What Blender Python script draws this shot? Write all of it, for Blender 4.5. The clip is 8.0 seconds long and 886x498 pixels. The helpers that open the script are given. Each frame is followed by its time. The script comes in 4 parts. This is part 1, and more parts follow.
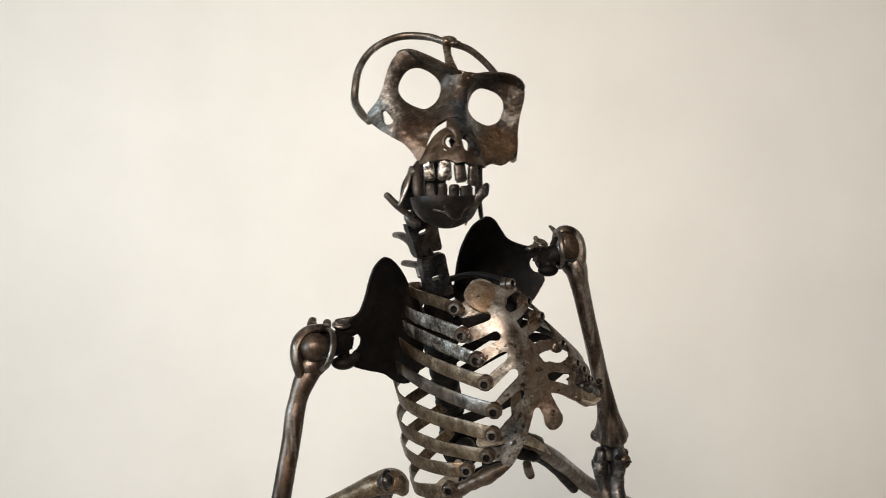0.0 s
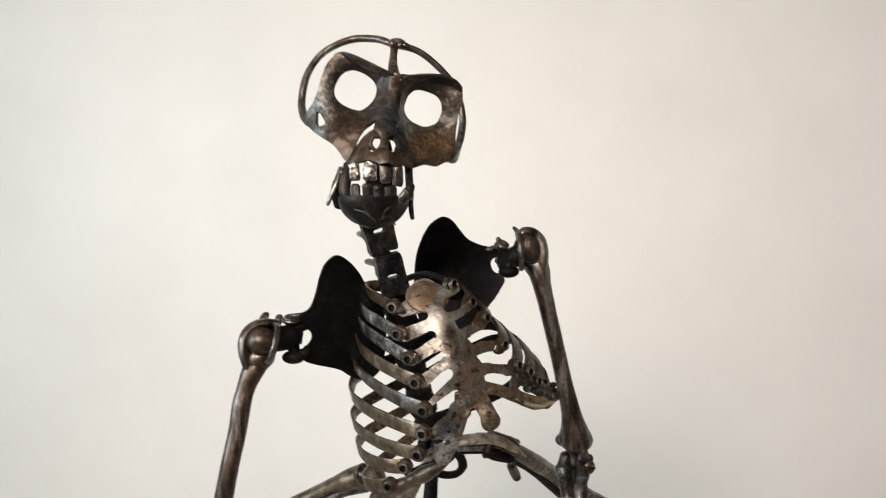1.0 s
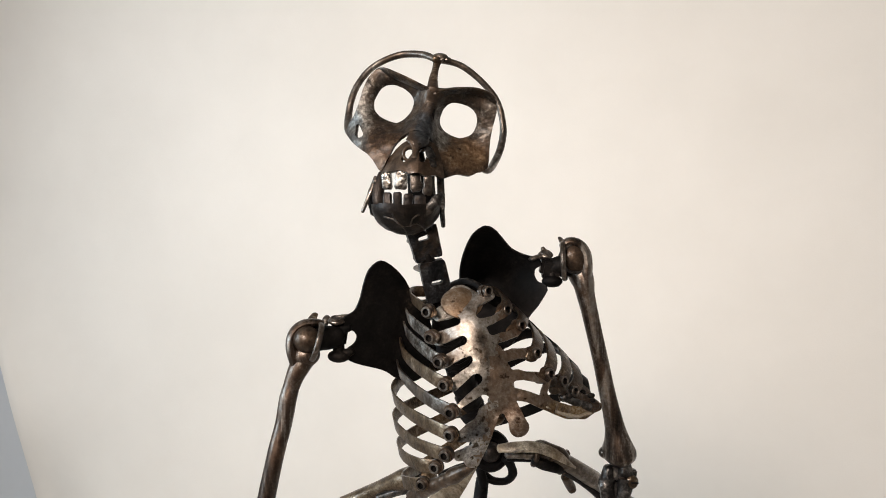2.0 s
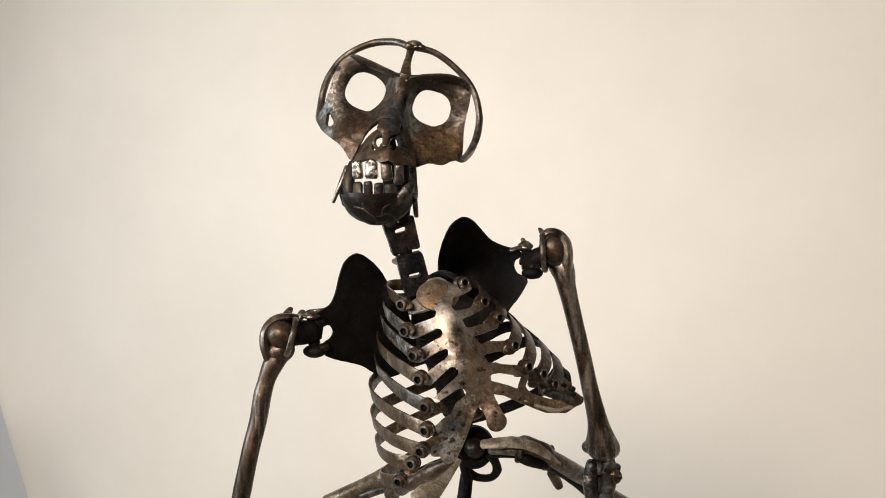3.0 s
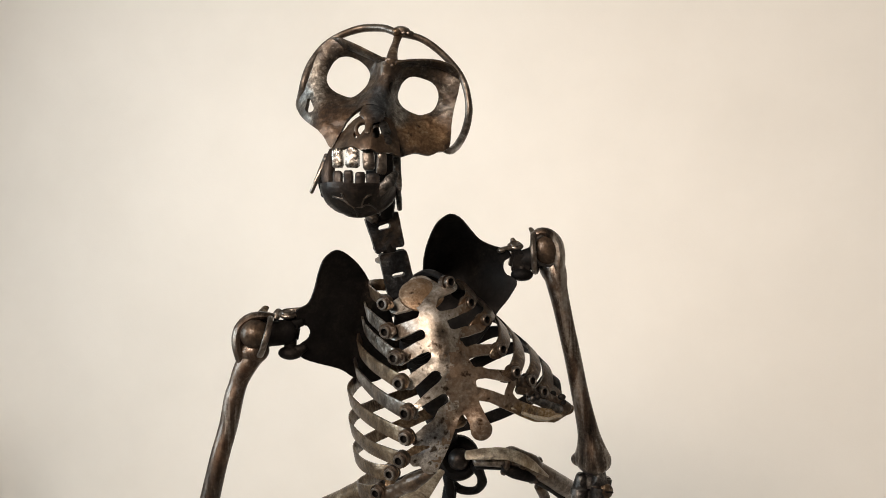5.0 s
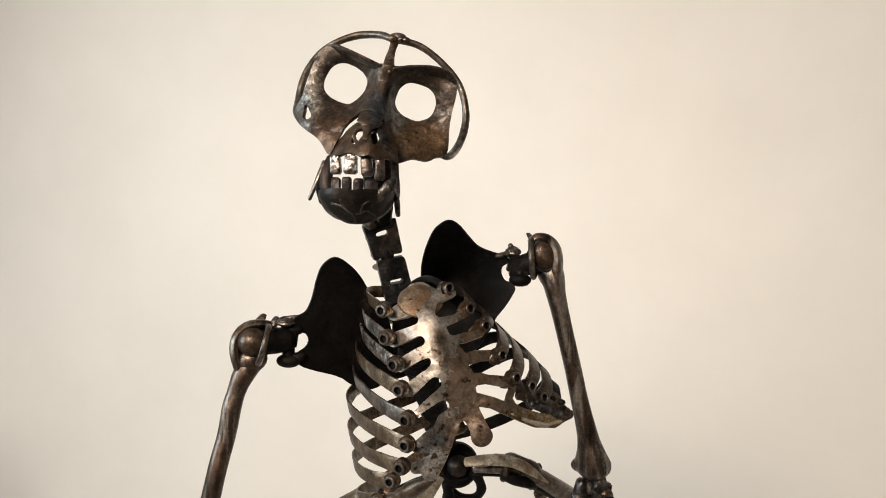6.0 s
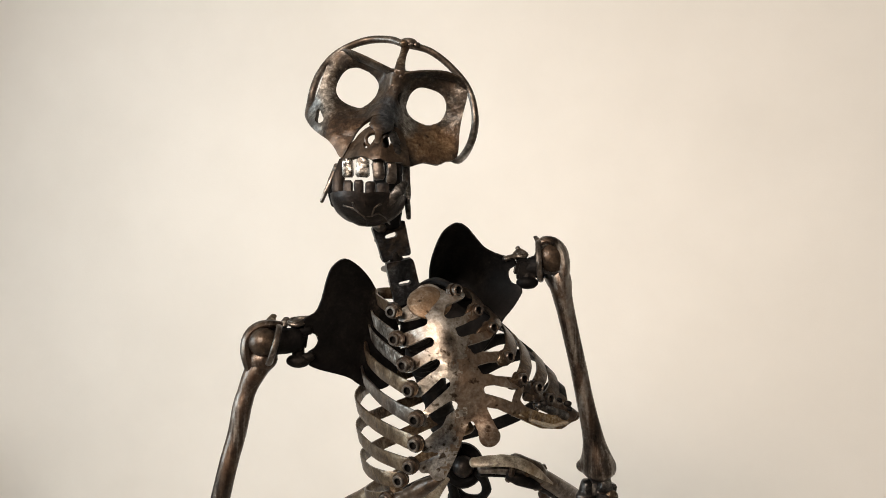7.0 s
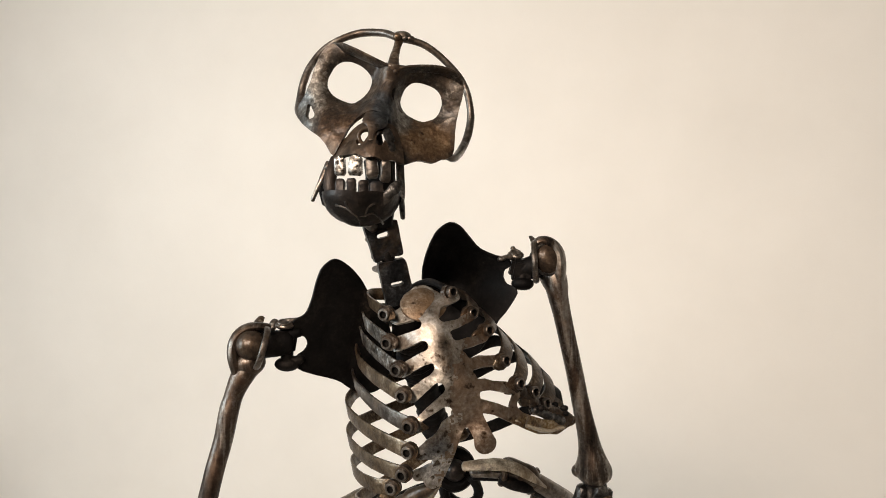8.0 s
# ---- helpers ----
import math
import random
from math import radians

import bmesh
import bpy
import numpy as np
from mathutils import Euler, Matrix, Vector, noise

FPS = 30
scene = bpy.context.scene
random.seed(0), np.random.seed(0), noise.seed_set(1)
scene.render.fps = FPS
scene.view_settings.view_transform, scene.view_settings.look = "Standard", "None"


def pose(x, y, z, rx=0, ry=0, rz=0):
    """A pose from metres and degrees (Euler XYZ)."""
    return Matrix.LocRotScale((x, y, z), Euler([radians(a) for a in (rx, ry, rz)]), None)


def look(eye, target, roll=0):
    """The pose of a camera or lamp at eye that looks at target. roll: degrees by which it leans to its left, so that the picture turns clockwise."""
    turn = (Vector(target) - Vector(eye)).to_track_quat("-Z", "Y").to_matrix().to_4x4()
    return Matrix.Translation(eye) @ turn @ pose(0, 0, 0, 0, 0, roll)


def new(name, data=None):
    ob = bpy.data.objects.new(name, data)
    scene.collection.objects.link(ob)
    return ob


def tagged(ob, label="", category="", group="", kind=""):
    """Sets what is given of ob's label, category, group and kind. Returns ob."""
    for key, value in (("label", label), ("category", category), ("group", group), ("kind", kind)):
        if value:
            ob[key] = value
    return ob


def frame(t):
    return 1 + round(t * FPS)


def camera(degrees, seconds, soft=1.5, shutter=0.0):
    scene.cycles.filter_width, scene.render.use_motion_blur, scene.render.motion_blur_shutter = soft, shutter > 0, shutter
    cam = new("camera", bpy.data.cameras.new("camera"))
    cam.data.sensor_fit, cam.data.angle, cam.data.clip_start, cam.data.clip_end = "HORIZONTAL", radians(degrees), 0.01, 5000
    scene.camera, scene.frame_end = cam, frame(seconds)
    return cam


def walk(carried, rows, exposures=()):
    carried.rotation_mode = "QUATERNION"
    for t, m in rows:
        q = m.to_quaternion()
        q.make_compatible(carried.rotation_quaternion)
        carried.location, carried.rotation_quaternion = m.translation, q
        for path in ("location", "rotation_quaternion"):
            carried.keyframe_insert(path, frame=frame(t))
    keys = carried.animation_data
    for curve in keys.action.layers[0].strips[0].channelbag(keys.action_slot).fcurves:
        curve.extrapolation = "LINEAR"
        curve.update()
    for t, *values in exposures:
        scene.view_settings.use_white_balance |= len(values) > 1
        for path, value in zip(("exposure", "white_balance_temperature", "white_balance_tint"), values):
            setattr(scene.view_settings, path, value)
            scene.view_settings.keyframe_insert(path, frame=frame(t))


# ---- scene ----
cam = camera(62.6, 8.0, soft=0.9, shutter=0.25)
METRES, EYE, TILT, LEAN, TURN = 0.45, 1.45, 0.0, 0.0, 0.0
ROWS = [
    (0.0, 0.0, 0.0, 0.0, 0.0, 0.0, -0.0),
    (0.1, 0.0450, 0.0015, 0.0115, 0.41, -0.28, 0.29),
    (0.2, 0.0564, 0.0033, 0.0178, 0.41, -0.43, 0.26),
    (0.3, 0.0705, 0.0112, 0.0076, -0.18, -0.48, -0.00),
    (0.4, 0.0825, 0.0221, -0.0069, 1.63, -0.47, -0.67),
    (0.5, 0.1008, 0.029, -0.0078, 2.36, -0.6, -0.93),
    (0.6, 0.1674, 0.0287, -0.0076, 2.64, -0.49, -2.09),
    (0.7, 0.2251, 0.0201, -0.0092, 3.78, -0.47, -2.66),
    (0.8, 0.2984, 0.0133, -0.0035, 4.20, -0.85, -2.52),
    (0.9, 0.3465, 0.0127, 0.0006, 4.94, -0.34, -1.71),
    (1.0, 0.3805, 0.0003, 0.0054, 6.44, -0.13, -1.0),
    (1.1, 0.4122, -0.0211, 0.0279, 8.60, 0.34, -0.61),
    (1.2, 0.4375, -0.0358, 0.0259, 10.50, 0.59, -0.78),
    (1.3, 0.4591, -0.0488, 0.0106, 13.74, 0.53, -1.37),
    (1.4, 0.4697, -0.0530, 0.0090, 14.48, 0.45, -1.78),
    (1.5, 0.5052, -0.054, 0.0076, 14.83, 0.38, -1.97),
    (1.6, 0.5216, -0.0492, -0.0020, 14.50, 0.43, -2.13),
    (1.7, 0.5479, -0.0431, 0.0019, 15.06, 0.54, -2.51),
    (2.8, 0.6336, 0.0327, -0.0077, 14.83, 0.16, -1.78),
    (2.9, 0.6433, 0.0362, -0.0185, 14.88, 0.40, -1.74),
    (3.0, 0.6469, 0.0379, -0.019, 15.0, 0.45, -1.8),
    (3.2, 0.6580, 0.0495, -0.0150, 14.96, 0.44, -2.93),
    (3.5, 0.683, 0.0679, -0.0315, 15.0, 0.94, -1.88),
    (3.8, 0.6783, 0.0822, -0.0442, 14.10, 1.24, -2.46),
    (4.0, 0.6748, 0.0969, -0.0526, 14.15, 1.27, -2.44),
    (4.2, 0.6642, 0.1151, -0.0685, 14.27, 1.32, -2.18),
    (4.5, 0.6531, 0.1363, -0.0685, 14.6, 1.2, -2.34),
    (4.7, 0.6399, 0.1471, -0.0627, 14.43, 1.25, -2.69),
    (5.8, 0.6306, 0.1526, -0.0530, 13.98, 1.89, -2.71),
    (6.0, 0.6224, 0.1507, -0.0602, 13.8, 2.01, -2.32),
    (6.2, 0.6173, 0.1414, -0.0487, 13.99, 1.81, -2.11),
    (6.5, 0.6084, 0.1277, -0.0571, 13.94, 1.98, -3.14),
    (6.7, 0.6022, 0.1244, -0.0594, 13.84, 1.99, -2.87),
    (7.0, 0.6075, 0.121, -0.0611, 13.86, 2.17, -2.68),
    (7.2, 0.6181, 0.1346, -0.0626, 13.65, 2.41, -2.96),
    (7.5, 0.6164, 0.1434, -0.0561, 13.41, 2.25, -2.23),
    (7.7, 0.5990, 0.1588, -0.0353, 13.44, 1.90, -3.11),
    (8.0, 0.5696, 0.1714, -0.0458, 12.68, 1.84, -2.82),
]
walk(cam, [(t, pose(0, 0, EYE, TILT, LEAN, TURN) @ pose(METRES * x, METRES * y, METRES * z, 90 + pitch, roll, yaw)) for t, x, y, z, yaw, pitch, roll in ROWS],
     [(0.0, 0.03, 6600, 13), (0.5, 0.04, 6550, 13), (1.0, 0.06, 6450, 14), (1.5, 0.05, 6450, 15), (3.0, 0.02, 7010, 16), (8.0, 0.02, 7060, 16)])

# ---- light ----
world = bpy.data.worlds.new("world")
scene.world = world
world.use_nodes = True
world.node_tree.nodes["Background"].inputs[0].default_value = (0.55, 0.6, 0.7, 1)
world.node_tree.nodes["Background"].inputs[1].default_value = 0.1


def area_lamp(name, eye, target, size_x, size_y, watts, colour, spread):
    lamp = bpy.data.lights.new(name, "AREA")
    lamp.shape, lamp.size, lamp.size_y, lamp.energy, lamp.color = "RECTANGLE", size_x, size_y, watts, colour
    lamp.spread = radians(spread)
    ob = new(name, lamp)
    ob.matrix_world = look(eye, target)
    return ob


area_lamp("window_light", (-3.37, -0.5, 1.85), (-0.4, 1.5, 1.4), 1.9, 1.45, 66, (0.70, 0.895, 1.0), 130)
# Unseen ceiling lamp without a fixture, placed from glints and a soft wall shadow.
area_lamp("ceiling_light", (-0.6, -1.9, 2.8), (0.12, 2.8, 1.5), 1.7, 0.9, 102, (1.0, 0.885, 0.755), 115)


# ---- materials ----
def material(name):
    m = bpy.data.materials.new(name)
    m.use_nodes = True
    n = m.node_tree.nodes
    return m, n, m.node_tree.links, n["Principled BSDF"]


def noise_node(n, links, scale, detail=6.0, rough=0.6, warp=0.0):
    coord = n.new("ShaderNodeTexCoord")
    tex = n.new("ShaderNodeTexNoise")
    tex.inputs["Scale"].default_value, tex.inputs["Detail"].default_value, tex.inputs["Roughness"].default_value = scale, detail, rough
    tex.inputs["Distortion"].default_value = warp
    links.new(coord.outputs["Object"], tex.inputs["Vector"])
    return tex


def ramp(n, links, source, stops):
    r = n.new("ShaderNodeValToRGB")
    while len(r.color_ramp.elements) < len(stops):
        r.color_ramp.elements.new(0.5)
    for e, (p, c) in zip(r.color_ramp.elements, stops):
        e.position, e.color = p, (*c, 1)
    links.new(source, r.inputs[0])
    return r


def steel(name, stops, metal=0.9, rough=(0.28, 0.55), bump=0.25, scale=26, rust=0.0, streak=(1, 1, 1), pits=0.0, tones=((0.032, 0.02, 0.014), (0.09, 0.06, 0.04), (0.19, 0.14, 0.1)), coat=0.3, grain=0.5, zones=()):
    """Forged steel: mottled scale, patches of rust, pits and fine grain; zones: stains and painted sheen or shade (x,
    z, half width, half height, stops) with ragged edges.
    """
    m, n, links, b = material(name)
    big = noise_node(n, links, scale, 8, 0.66, 0.8)
    if streak != (1, 1, 1):
        turn = n.new("ShaderNodeMapping")
        turn.inputs["Scale"].default_value = streak
        links.new(n.new("ShaderNodeTexCoord").outputs["Object"], turn.inputs[0])
        links.new(turn.outputs[0], big.inputs["Vector"])
    fine = noise_node(n, links, 260, 5, 0.65)
    mix = n.new("ShaderNodeMath")
    mix.operation = "MULTIPLY_ADD"
    mix.inputs[1].default_value, mix.inputs[2].default_value = grain, -grain / 2
    links.new(fine.outputs[0], mix.inputs[0])
    total = n.new("ShaderNodeMath")
    total.operation = "ADD"
    links.new(big.outputs[0], total.inputs[0])
    links.new(mix.outputs[0], total.inputs[1])
    colour = ramp(n, links, total.outputs[0], stops).outputs[0]
    other = noise_node(n, links, 70, 6, 0.65)
    span = n.new("ShaderNodeMapRange")
    span.inputs[1].default_value, span.inputs[2].default_value, span.inputs[3].default_value, span.inputs[4].default_value = 0.32, 0.68, rough[0], rough[1]
    links.new(other.outputs[0], span.inputs[0])
    gloss = span.outputs[0]
    if rust:
        patch = noise_node(n, links, 17, 9, 0.7, 0.4)
        mask = ramp(n, links, patch.outputs[0], [(0.55 - rust * 0.25, (0, 0, 0)), (0.78 - rust * 0.2, (0.9, 0.9, 0.9))])
        tone = ramp(n, links, other.outputs[0], list(zip((0.3, 0.5, 0.7), tones)))
        over = n.new("ShaderNodeMixRGB")
        links.new(mask.outputs[0], over.inputs[0])
        links.new(colour, over.inputs[1])
        links.new(tone.outputs[0], over.inputs[2])
        colour = over.outputs[0]
        dull = n.new("ShaderNodeMixRGB")
        links.new(mask.outputs[0], dull.inputs[0])
        links.new(gloss, dull.inputs[1])
        dull.inputs[2].default_value = (0.55, 0.55, 0.55, 1)
        gloss = dull.outputs[0]
    for x, z, half_x, half_z, tints in zones:
        shift = n.new("ShaderNodeVectorMath")
        shift.operation = "SUBTRACT"
        shift.inputs[1].default_value = (x, 0, z)
        links.new(n.new("ShaderNodeTexCoord").outputs["Object"], shift.inputs[0])
        shrink = n.new("ShaderNodeVectorMath")
        shrink.operation = "MULTIPLY"
        shrink.inputs[1].default_value = (1 / half_x, 0, 1 / half_z)
        links.new(shift.outputs[0], shrink.inputs[0])
        reach = n.new("ShaderNodeVectorMath")
        reach.operation = "LENGTH"
        links.new(shrink.outputs[0], reach.inputs[0])
        ragged = n.new("ShaderNodeMath")
        ragged.operation = "MULTIPLY_ADD"
        ragged.inputs[1].default_value = 1.6
        links.new(noise_node(n, links, 80, 7, 0.7).outputs[0], ragged.inputs[0])
        links.new(reach.outputs["Value"], ragged.inputs[2])
        mask = ramp(n, links, ragged.outputs[0], [(0.0, (1, 1, 1)), (1.0, (0, 0, 0))])
        fit = n.new("ShaderNodeMapRange")
        fit.inputs[1].default_value, fit.inputs[2].default_value = 1.35, 2.0
        links.new(ragged.outputs[0], fit.inputs[0])
        links.new(fit.outputs[0], mask.inputs[0])
        stain_or_light = n.new("ShaderNodeMixRGB")
        links.new(mask.outputs[0], stain_or_light.inputs[0])
        links.new(colour, stain_or_light.inputs[1])
        links.new(ramp(n, links, total.outputs[0], tints).outputs[0], stain_or_light.inputs[2])
        colour = stain_or_light.outputs[0]
    if pits:
        speck = noise_node(n, links, 95, 4, 0.5)
        hole = ramp(n, links, speck.outputs[0], [(0.66 - pits * 0.1, (1, 1, 1)), (0.73 - pits * 0.1, (0.2, 0.16, 0.13))])
        spot = n.new("ShaderNodeMixRGB")
        spot.blend_type = "MULTIPLY"
        spot.inputs[0].default_value = 1.0
        links.new(colour, spot.inputs[1])
        links.new(hole.outputs[0], spot.inputs[2])
        colour = spot.outputs[0]
    links.new(colour, b.inputs["Base Color"])
    links.new(gloss, b.inputs["Roughness"])
    b.inputs["Metallic"].default_value = metal
    b.inputs["Coat Weight"].default_value, b.inputs["Coat Roughness"].default_value = coat, 0.16
    bp = n.new("ShaderNodeBump")
    bp.inputs["Strength"].default_value, bp.inputs["Distance"].default_value = bump, 0.0015
    links.new(total.outputs[0], bp.inputs["Height"])
    links.new(bp.outputs[0], b.inputs["Normal"])
    links.new(bp.outputs[0], b.inputs["Coat Normal"])
    return m


WORN = steel("worn_steel", [(0.3, (0.02, 0.017, 0.015)), (0.45, (0.085, 0.071, 0.06)), (0.57, (0.16, 0.138, 0.12)), (0.72, (0.42, 0.4, 0.37))], 0.92, (0.27, 0.52), 0.55, 30, 0.35, grain=0.36)
BONE = steel("arm_steel", [(0.36, (0.011, 0.009, 0.008)), (0.45, (0.03, 0.022, 0.017)), (0.54, (0.08, 0.062, 0.05)), (0.66, (0.31, 0.285, 0.255))], 0.92, (0.3, 0.5), 0.5, 46, 0.5, (1, 1, 0.14), 0.0, ((0.028, 0.016, 0.011), (0.08, 0.048, 0.031), (0.17, 0.115, 0.08)), grain=0.22)
# Blue-grey breastbone tail, its window sheen put into the colour.
ASHEN_SHEEN = [(0.34, (0.06, 0.058, 0.058)), (0.46, (0.17, 0.168, 0.17)), (0.57, (0.34, 0.335, 0.335)), (0.7, (0.68, 0.67, 0.66))]
OCHRE = [(0.34, (0.035, 0.021, 0.01)), (0.46, (0.14, 0.088, 0.043)), (0.57, (0.3, 0.21, 0.115)), (0.7, (0.66, 0.58, 0.46))]
REDDISH = [(0.34, (0.045, 0.028, 0.02)), (0.46, (0.12, 0.078, 0.055)), (0.57, (0.21, 0.15, 0.11)), (0.7, (0.4, 0.33, 0.27))]
SMUDGE = [(0.35, (0.05, 0.04, 0.032)), (0.5, (0.15, 0.12, 0.095)), (0.65, (0.3, 0.26, 0.21))]
BRIGHT = steel("polished_steel", [(0.3, (0.08, 0.067, 0.055)), (0.42, (0.23, 0.203, 0.174)), (0.55, (0.4, 0.37, 0.33)), (0.7, (0.76, 0.74, 0.71))], 0.95, (0.27, 0.5), 0.5, 24, 0.36, (1, 1, 1), 0.75, ((0.07, 0.045, 0.03), (0.17, 0.122, 0.088), (0.29, 0.225, 0.17)), coat=0.15, zones=[(-0.002, -0.098, 0.007, 0.01, SMUDGE), (-0.012, -0.226, 0.02, 0.03, ASHEN_SHEEN)])
BLUISH = [(0.3, (0.012, 0.014, 0.017)), (0.46, (0.035, 0.04, 0.046)), (0.58, (0.062, 0.07, 0.078)), (0.75, (0.12, 0.13, 0.14))]
# Silver speckle that also paints sheen on cheek edge and eye corner.
SILVER_SHEEN = [(0.3, (0.025, 0.023, 0.02)), (0.46, (0.085, 0.078, 0.069)), (0.58, (0.19, 0.18, 0.162)), (0.75, (0.42, 0.41, 0.385))]
ORANGE = [(0.3, (0.04, 0.023, 0.012)), (0.46, (0.09, 0.052, 0.027)), (0.6, (0.155, 0.1, 0.056)), (0.78, (0.26, 0.2, 0.14))]
# Dark rust, deepened to paint the shade left of the nose.
UMBER_SHADE = [(0.3, (0.009, 0.006, 0.004)), (0.46, (0.026, 0.015, 0.009)), (0.6, (0.06, 0.035, 0.02)), (0.78, (0.12, 0.085, 0.055))]
FACE = steel("mottled_face_steel", [(0.34, (0.007, 0.007, 0.007)), (0.46, (0.024, 0.021, 0.018)), (0.58, (0.056, 0.048, 0.04)), (0.72, (0.2, 0.18, 0.155))], 0.8, (0.34, 0.58), 0.6, 48, 0.6, (1, 1, 1), 0.25, ((0.018, 0.012, 0.009), (0.055, 0.034, 0.021), (0.125, 0.083, 0.052)), grain=0.7,
             zones=[(-0.022, 0.120, 0.032, 0.024, ORANGE), (-0.116, 0.131, 0.036, 0.022, UMBER_SHADE), (-0.073, 0.15, 0.013, 0.024, BLUISH), (-0.052, 0.142, 0.009, 0.014, SILVER_SHEEN), (-0.157, 0.172, 0.018, 0.045, SILVER_SHEEN)])
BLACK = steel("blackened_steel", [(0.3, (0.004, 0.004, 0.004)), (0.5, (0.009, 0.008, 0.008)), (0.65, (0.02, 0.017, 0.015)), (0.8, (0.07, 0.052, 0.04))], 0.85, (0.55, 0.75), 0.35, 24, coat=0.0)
DARK = steel("dark_steel", [(0.32, (0.008, 0.0075, 0.0075)), (0.46, (0.028, 0.026, 0.025)), (0.58, (0.065, 0.06, 0.056)), (0.72, (0.2, 0.19, 0.175))], 0.85, (0.28, 0.55), 0.65, 40, 0.2)
TOOTH = steel("tooth_steel", [(0.38, (0.022, 0.019, 0.016)), (0.48, (0.1, 0.09, 0.08)), (0.57, (0.33, 0.31, 0.285)), (0.66, (0.75, 0.73, 0.7))], 0.95, (0.12, 0.4), 0.6, 85, 0.35, pits=0.2, grain=0.6)
RUST = steel("rusty_steel", [(0.32, (0.014, 0.009, 0.006)), (0.46, (0.04, 0.026, 0.016)), (0.58, (0.085, 0.057, 0.035)), (0.72, (0.3, 0.245, 0.18))], 0.8, (0.35, 0.6), 0.6, 50, 0.5, tones=((0.018, 0.01, 0.006), (0.06, 0.034, 0.018), (0.13, 0.08, 0.043)))
MUZZLE = steel("dark_rusty_steel", [(0.3, (0.014, 0.009, 0.006)), (0.45, (0.04, 0.026, 0.017)), (0.6, (0.075, 0.05, 0.033)), (0.75, (0.15, 0.115, 0.085))], 0.8, (0.36, 0.62), 0.5, 36, 0.35)
BLUED = steel("blued_steel", [(0.32, (0.006, 0.0065, 0.0075)), (0.46, (0.015, 0.016, 0.018)), (0.58, (0.035, 0.037, 0.041)), (0.72, (0.11, 0.115, 0.12))], 0.8, (0.42, 0.65), 0.6, 40, 0.25, coat=0.05)
RIB = steel("brown_rib_steel", [(0.3, (0.02, 0.013, 0.008)), (0.45, (0.085, 0.057, 0.035)), (0.57, (0.185, 0.133, 0.086)), (0.72, (0.41, 0.335, 0.245))], 0.9, (0.32, 0.6), 0.6, 38, 0.5, tones=((0.03, 0.018, 0.01), (0.085, 0.054, 0.031), (0.18, 0.125, 0.08)))
# Yellowish steel raised towards white: lit tops and reflections are in its colour.
PALE = steel("pale_yellow_lit_steel", [(0.3, (0.09, 0.07, 0.05)), (0.45, (0.28, 0.235, 0.175)), (0.57, (0.46, 0.41, 0.32)), (0.72, (0.62, 0.58, 0.48))], 0.3, (0.38, 0.6), 0.35, 26, 0.35, (1, 1, 1), 0.0, ((0.05, 0.03, 0.018), (0.16, 0.105, 0.06), (0.3, 0.22, 0.13)))
JAW = steel("soot_black_steel", [(0.3, (0.007, 0.006, 0.006)), (0.47, (0.018, 0.014, 0.012)), (0.6, (0.033, 0.025, 0.021)), (0.74, (0.1, 0.078, 0.06))], 0.85, (0.4, 0.62), 0.5, 30, coat=0.1)
# Polished ribs whose white speckle paints window glints into the colour.
GLINT_RIB = steel("ground_glint_rib_steel", [(0.36, (0.045, 0.036, 0.029)), (0.46, (0.18, 0.155, 0.13)), (0.55, (0.42, 0.39, 0.35)), (0.65, (0.86, 0.84, 0.8))], 0.95, (0.24, 0.55), 0.9, 48, 0.25, pits=0.15)
DOMED = steel("rust_browned_steel", [(0.3, (0.05, 0.034, 0.022)), (0.45, (0.16, 0.115, 0.08)), (0.58, (0.27, 0.215, 0.165)), (0.72, (0.45, 0.4, 0.34))], 0.85, (0.4, 0.62), 0.8, 34, 0.75, (1, 1, 1), 0.3, ((0.07, 0.038, 0.02), (0.19, 0.115, 0.062), (0.3, 0.22, 0.15)), coat=0.1, grain=0.7)
BROWNED = steel("browned_polished_steel", [(0.3, (0.05, 0.036, 0.027)), (0.42, (0.13, 0.1, 0.078)), (0.55, (0.23, 0.186, 0.148)), (0.7, (0.46, 0.42, 0.37))], 0.92, (0.34, 0.54), 0.75, 24, 0.7, (1, 1, 1), 0.5, ((0.06, 0.036, 0.022), (0.155, 0.1, 0.064), (0.26, 0.185, 0.13)), coat=0.1, zones=[(0.118, -0.198, 0.05, 0.024, OCHRE), (0.036, -0.196, 0.02, 0.02, REDDISH)])
MATS = [WORN, BRIGHT, RUST, BLACK, DARK, TOOTH, FACE, BONE, MUZZLE, BLUED, RIB, PALE, JAW, GLINT_RIB, DOMED, BROWNED]
worn, bright, rust, black, dark, tooth, face, bone_steel, muzzle_steel, blued, rib_steel, pale, jaw_steel, glint_rib, domed, browned = range(16)


def plaster(name, low, high, scale=3.0):
    m, n, links, b = material(name)
    big = noise_node(n, links, scale, 5, 0.6)
    col = ramp(n, links, big.outputs[0], [(0.35, low), (0.65, high)])
    links.new(col.outputs[0], b.inputs["Base Color"])
    b.inputs["Roughness"].default_value = 0.85
    grain = noise_node(n, links, 160, 4, 0.6)
    bp = n.new("ShaderNodeBump")
    bp.inputs["Strength"].default_value, bp.inputs["Distance"].default_value = 0.15, 0.002
    links.new(grain.outputs[0], bp.inputs["Height"])
    links.new(bp.outputs[0], b.inputs["Normal"])
    return m


WALL = plaster("cream_cloth", (0.77, 0.74, 0.69), (0.82, 0.79, 0.74), 1.4)
SIDE = plaster("drab_wall_paint", (0.34, 0.32, 0.3), (0.4, 0.38, 0.35))
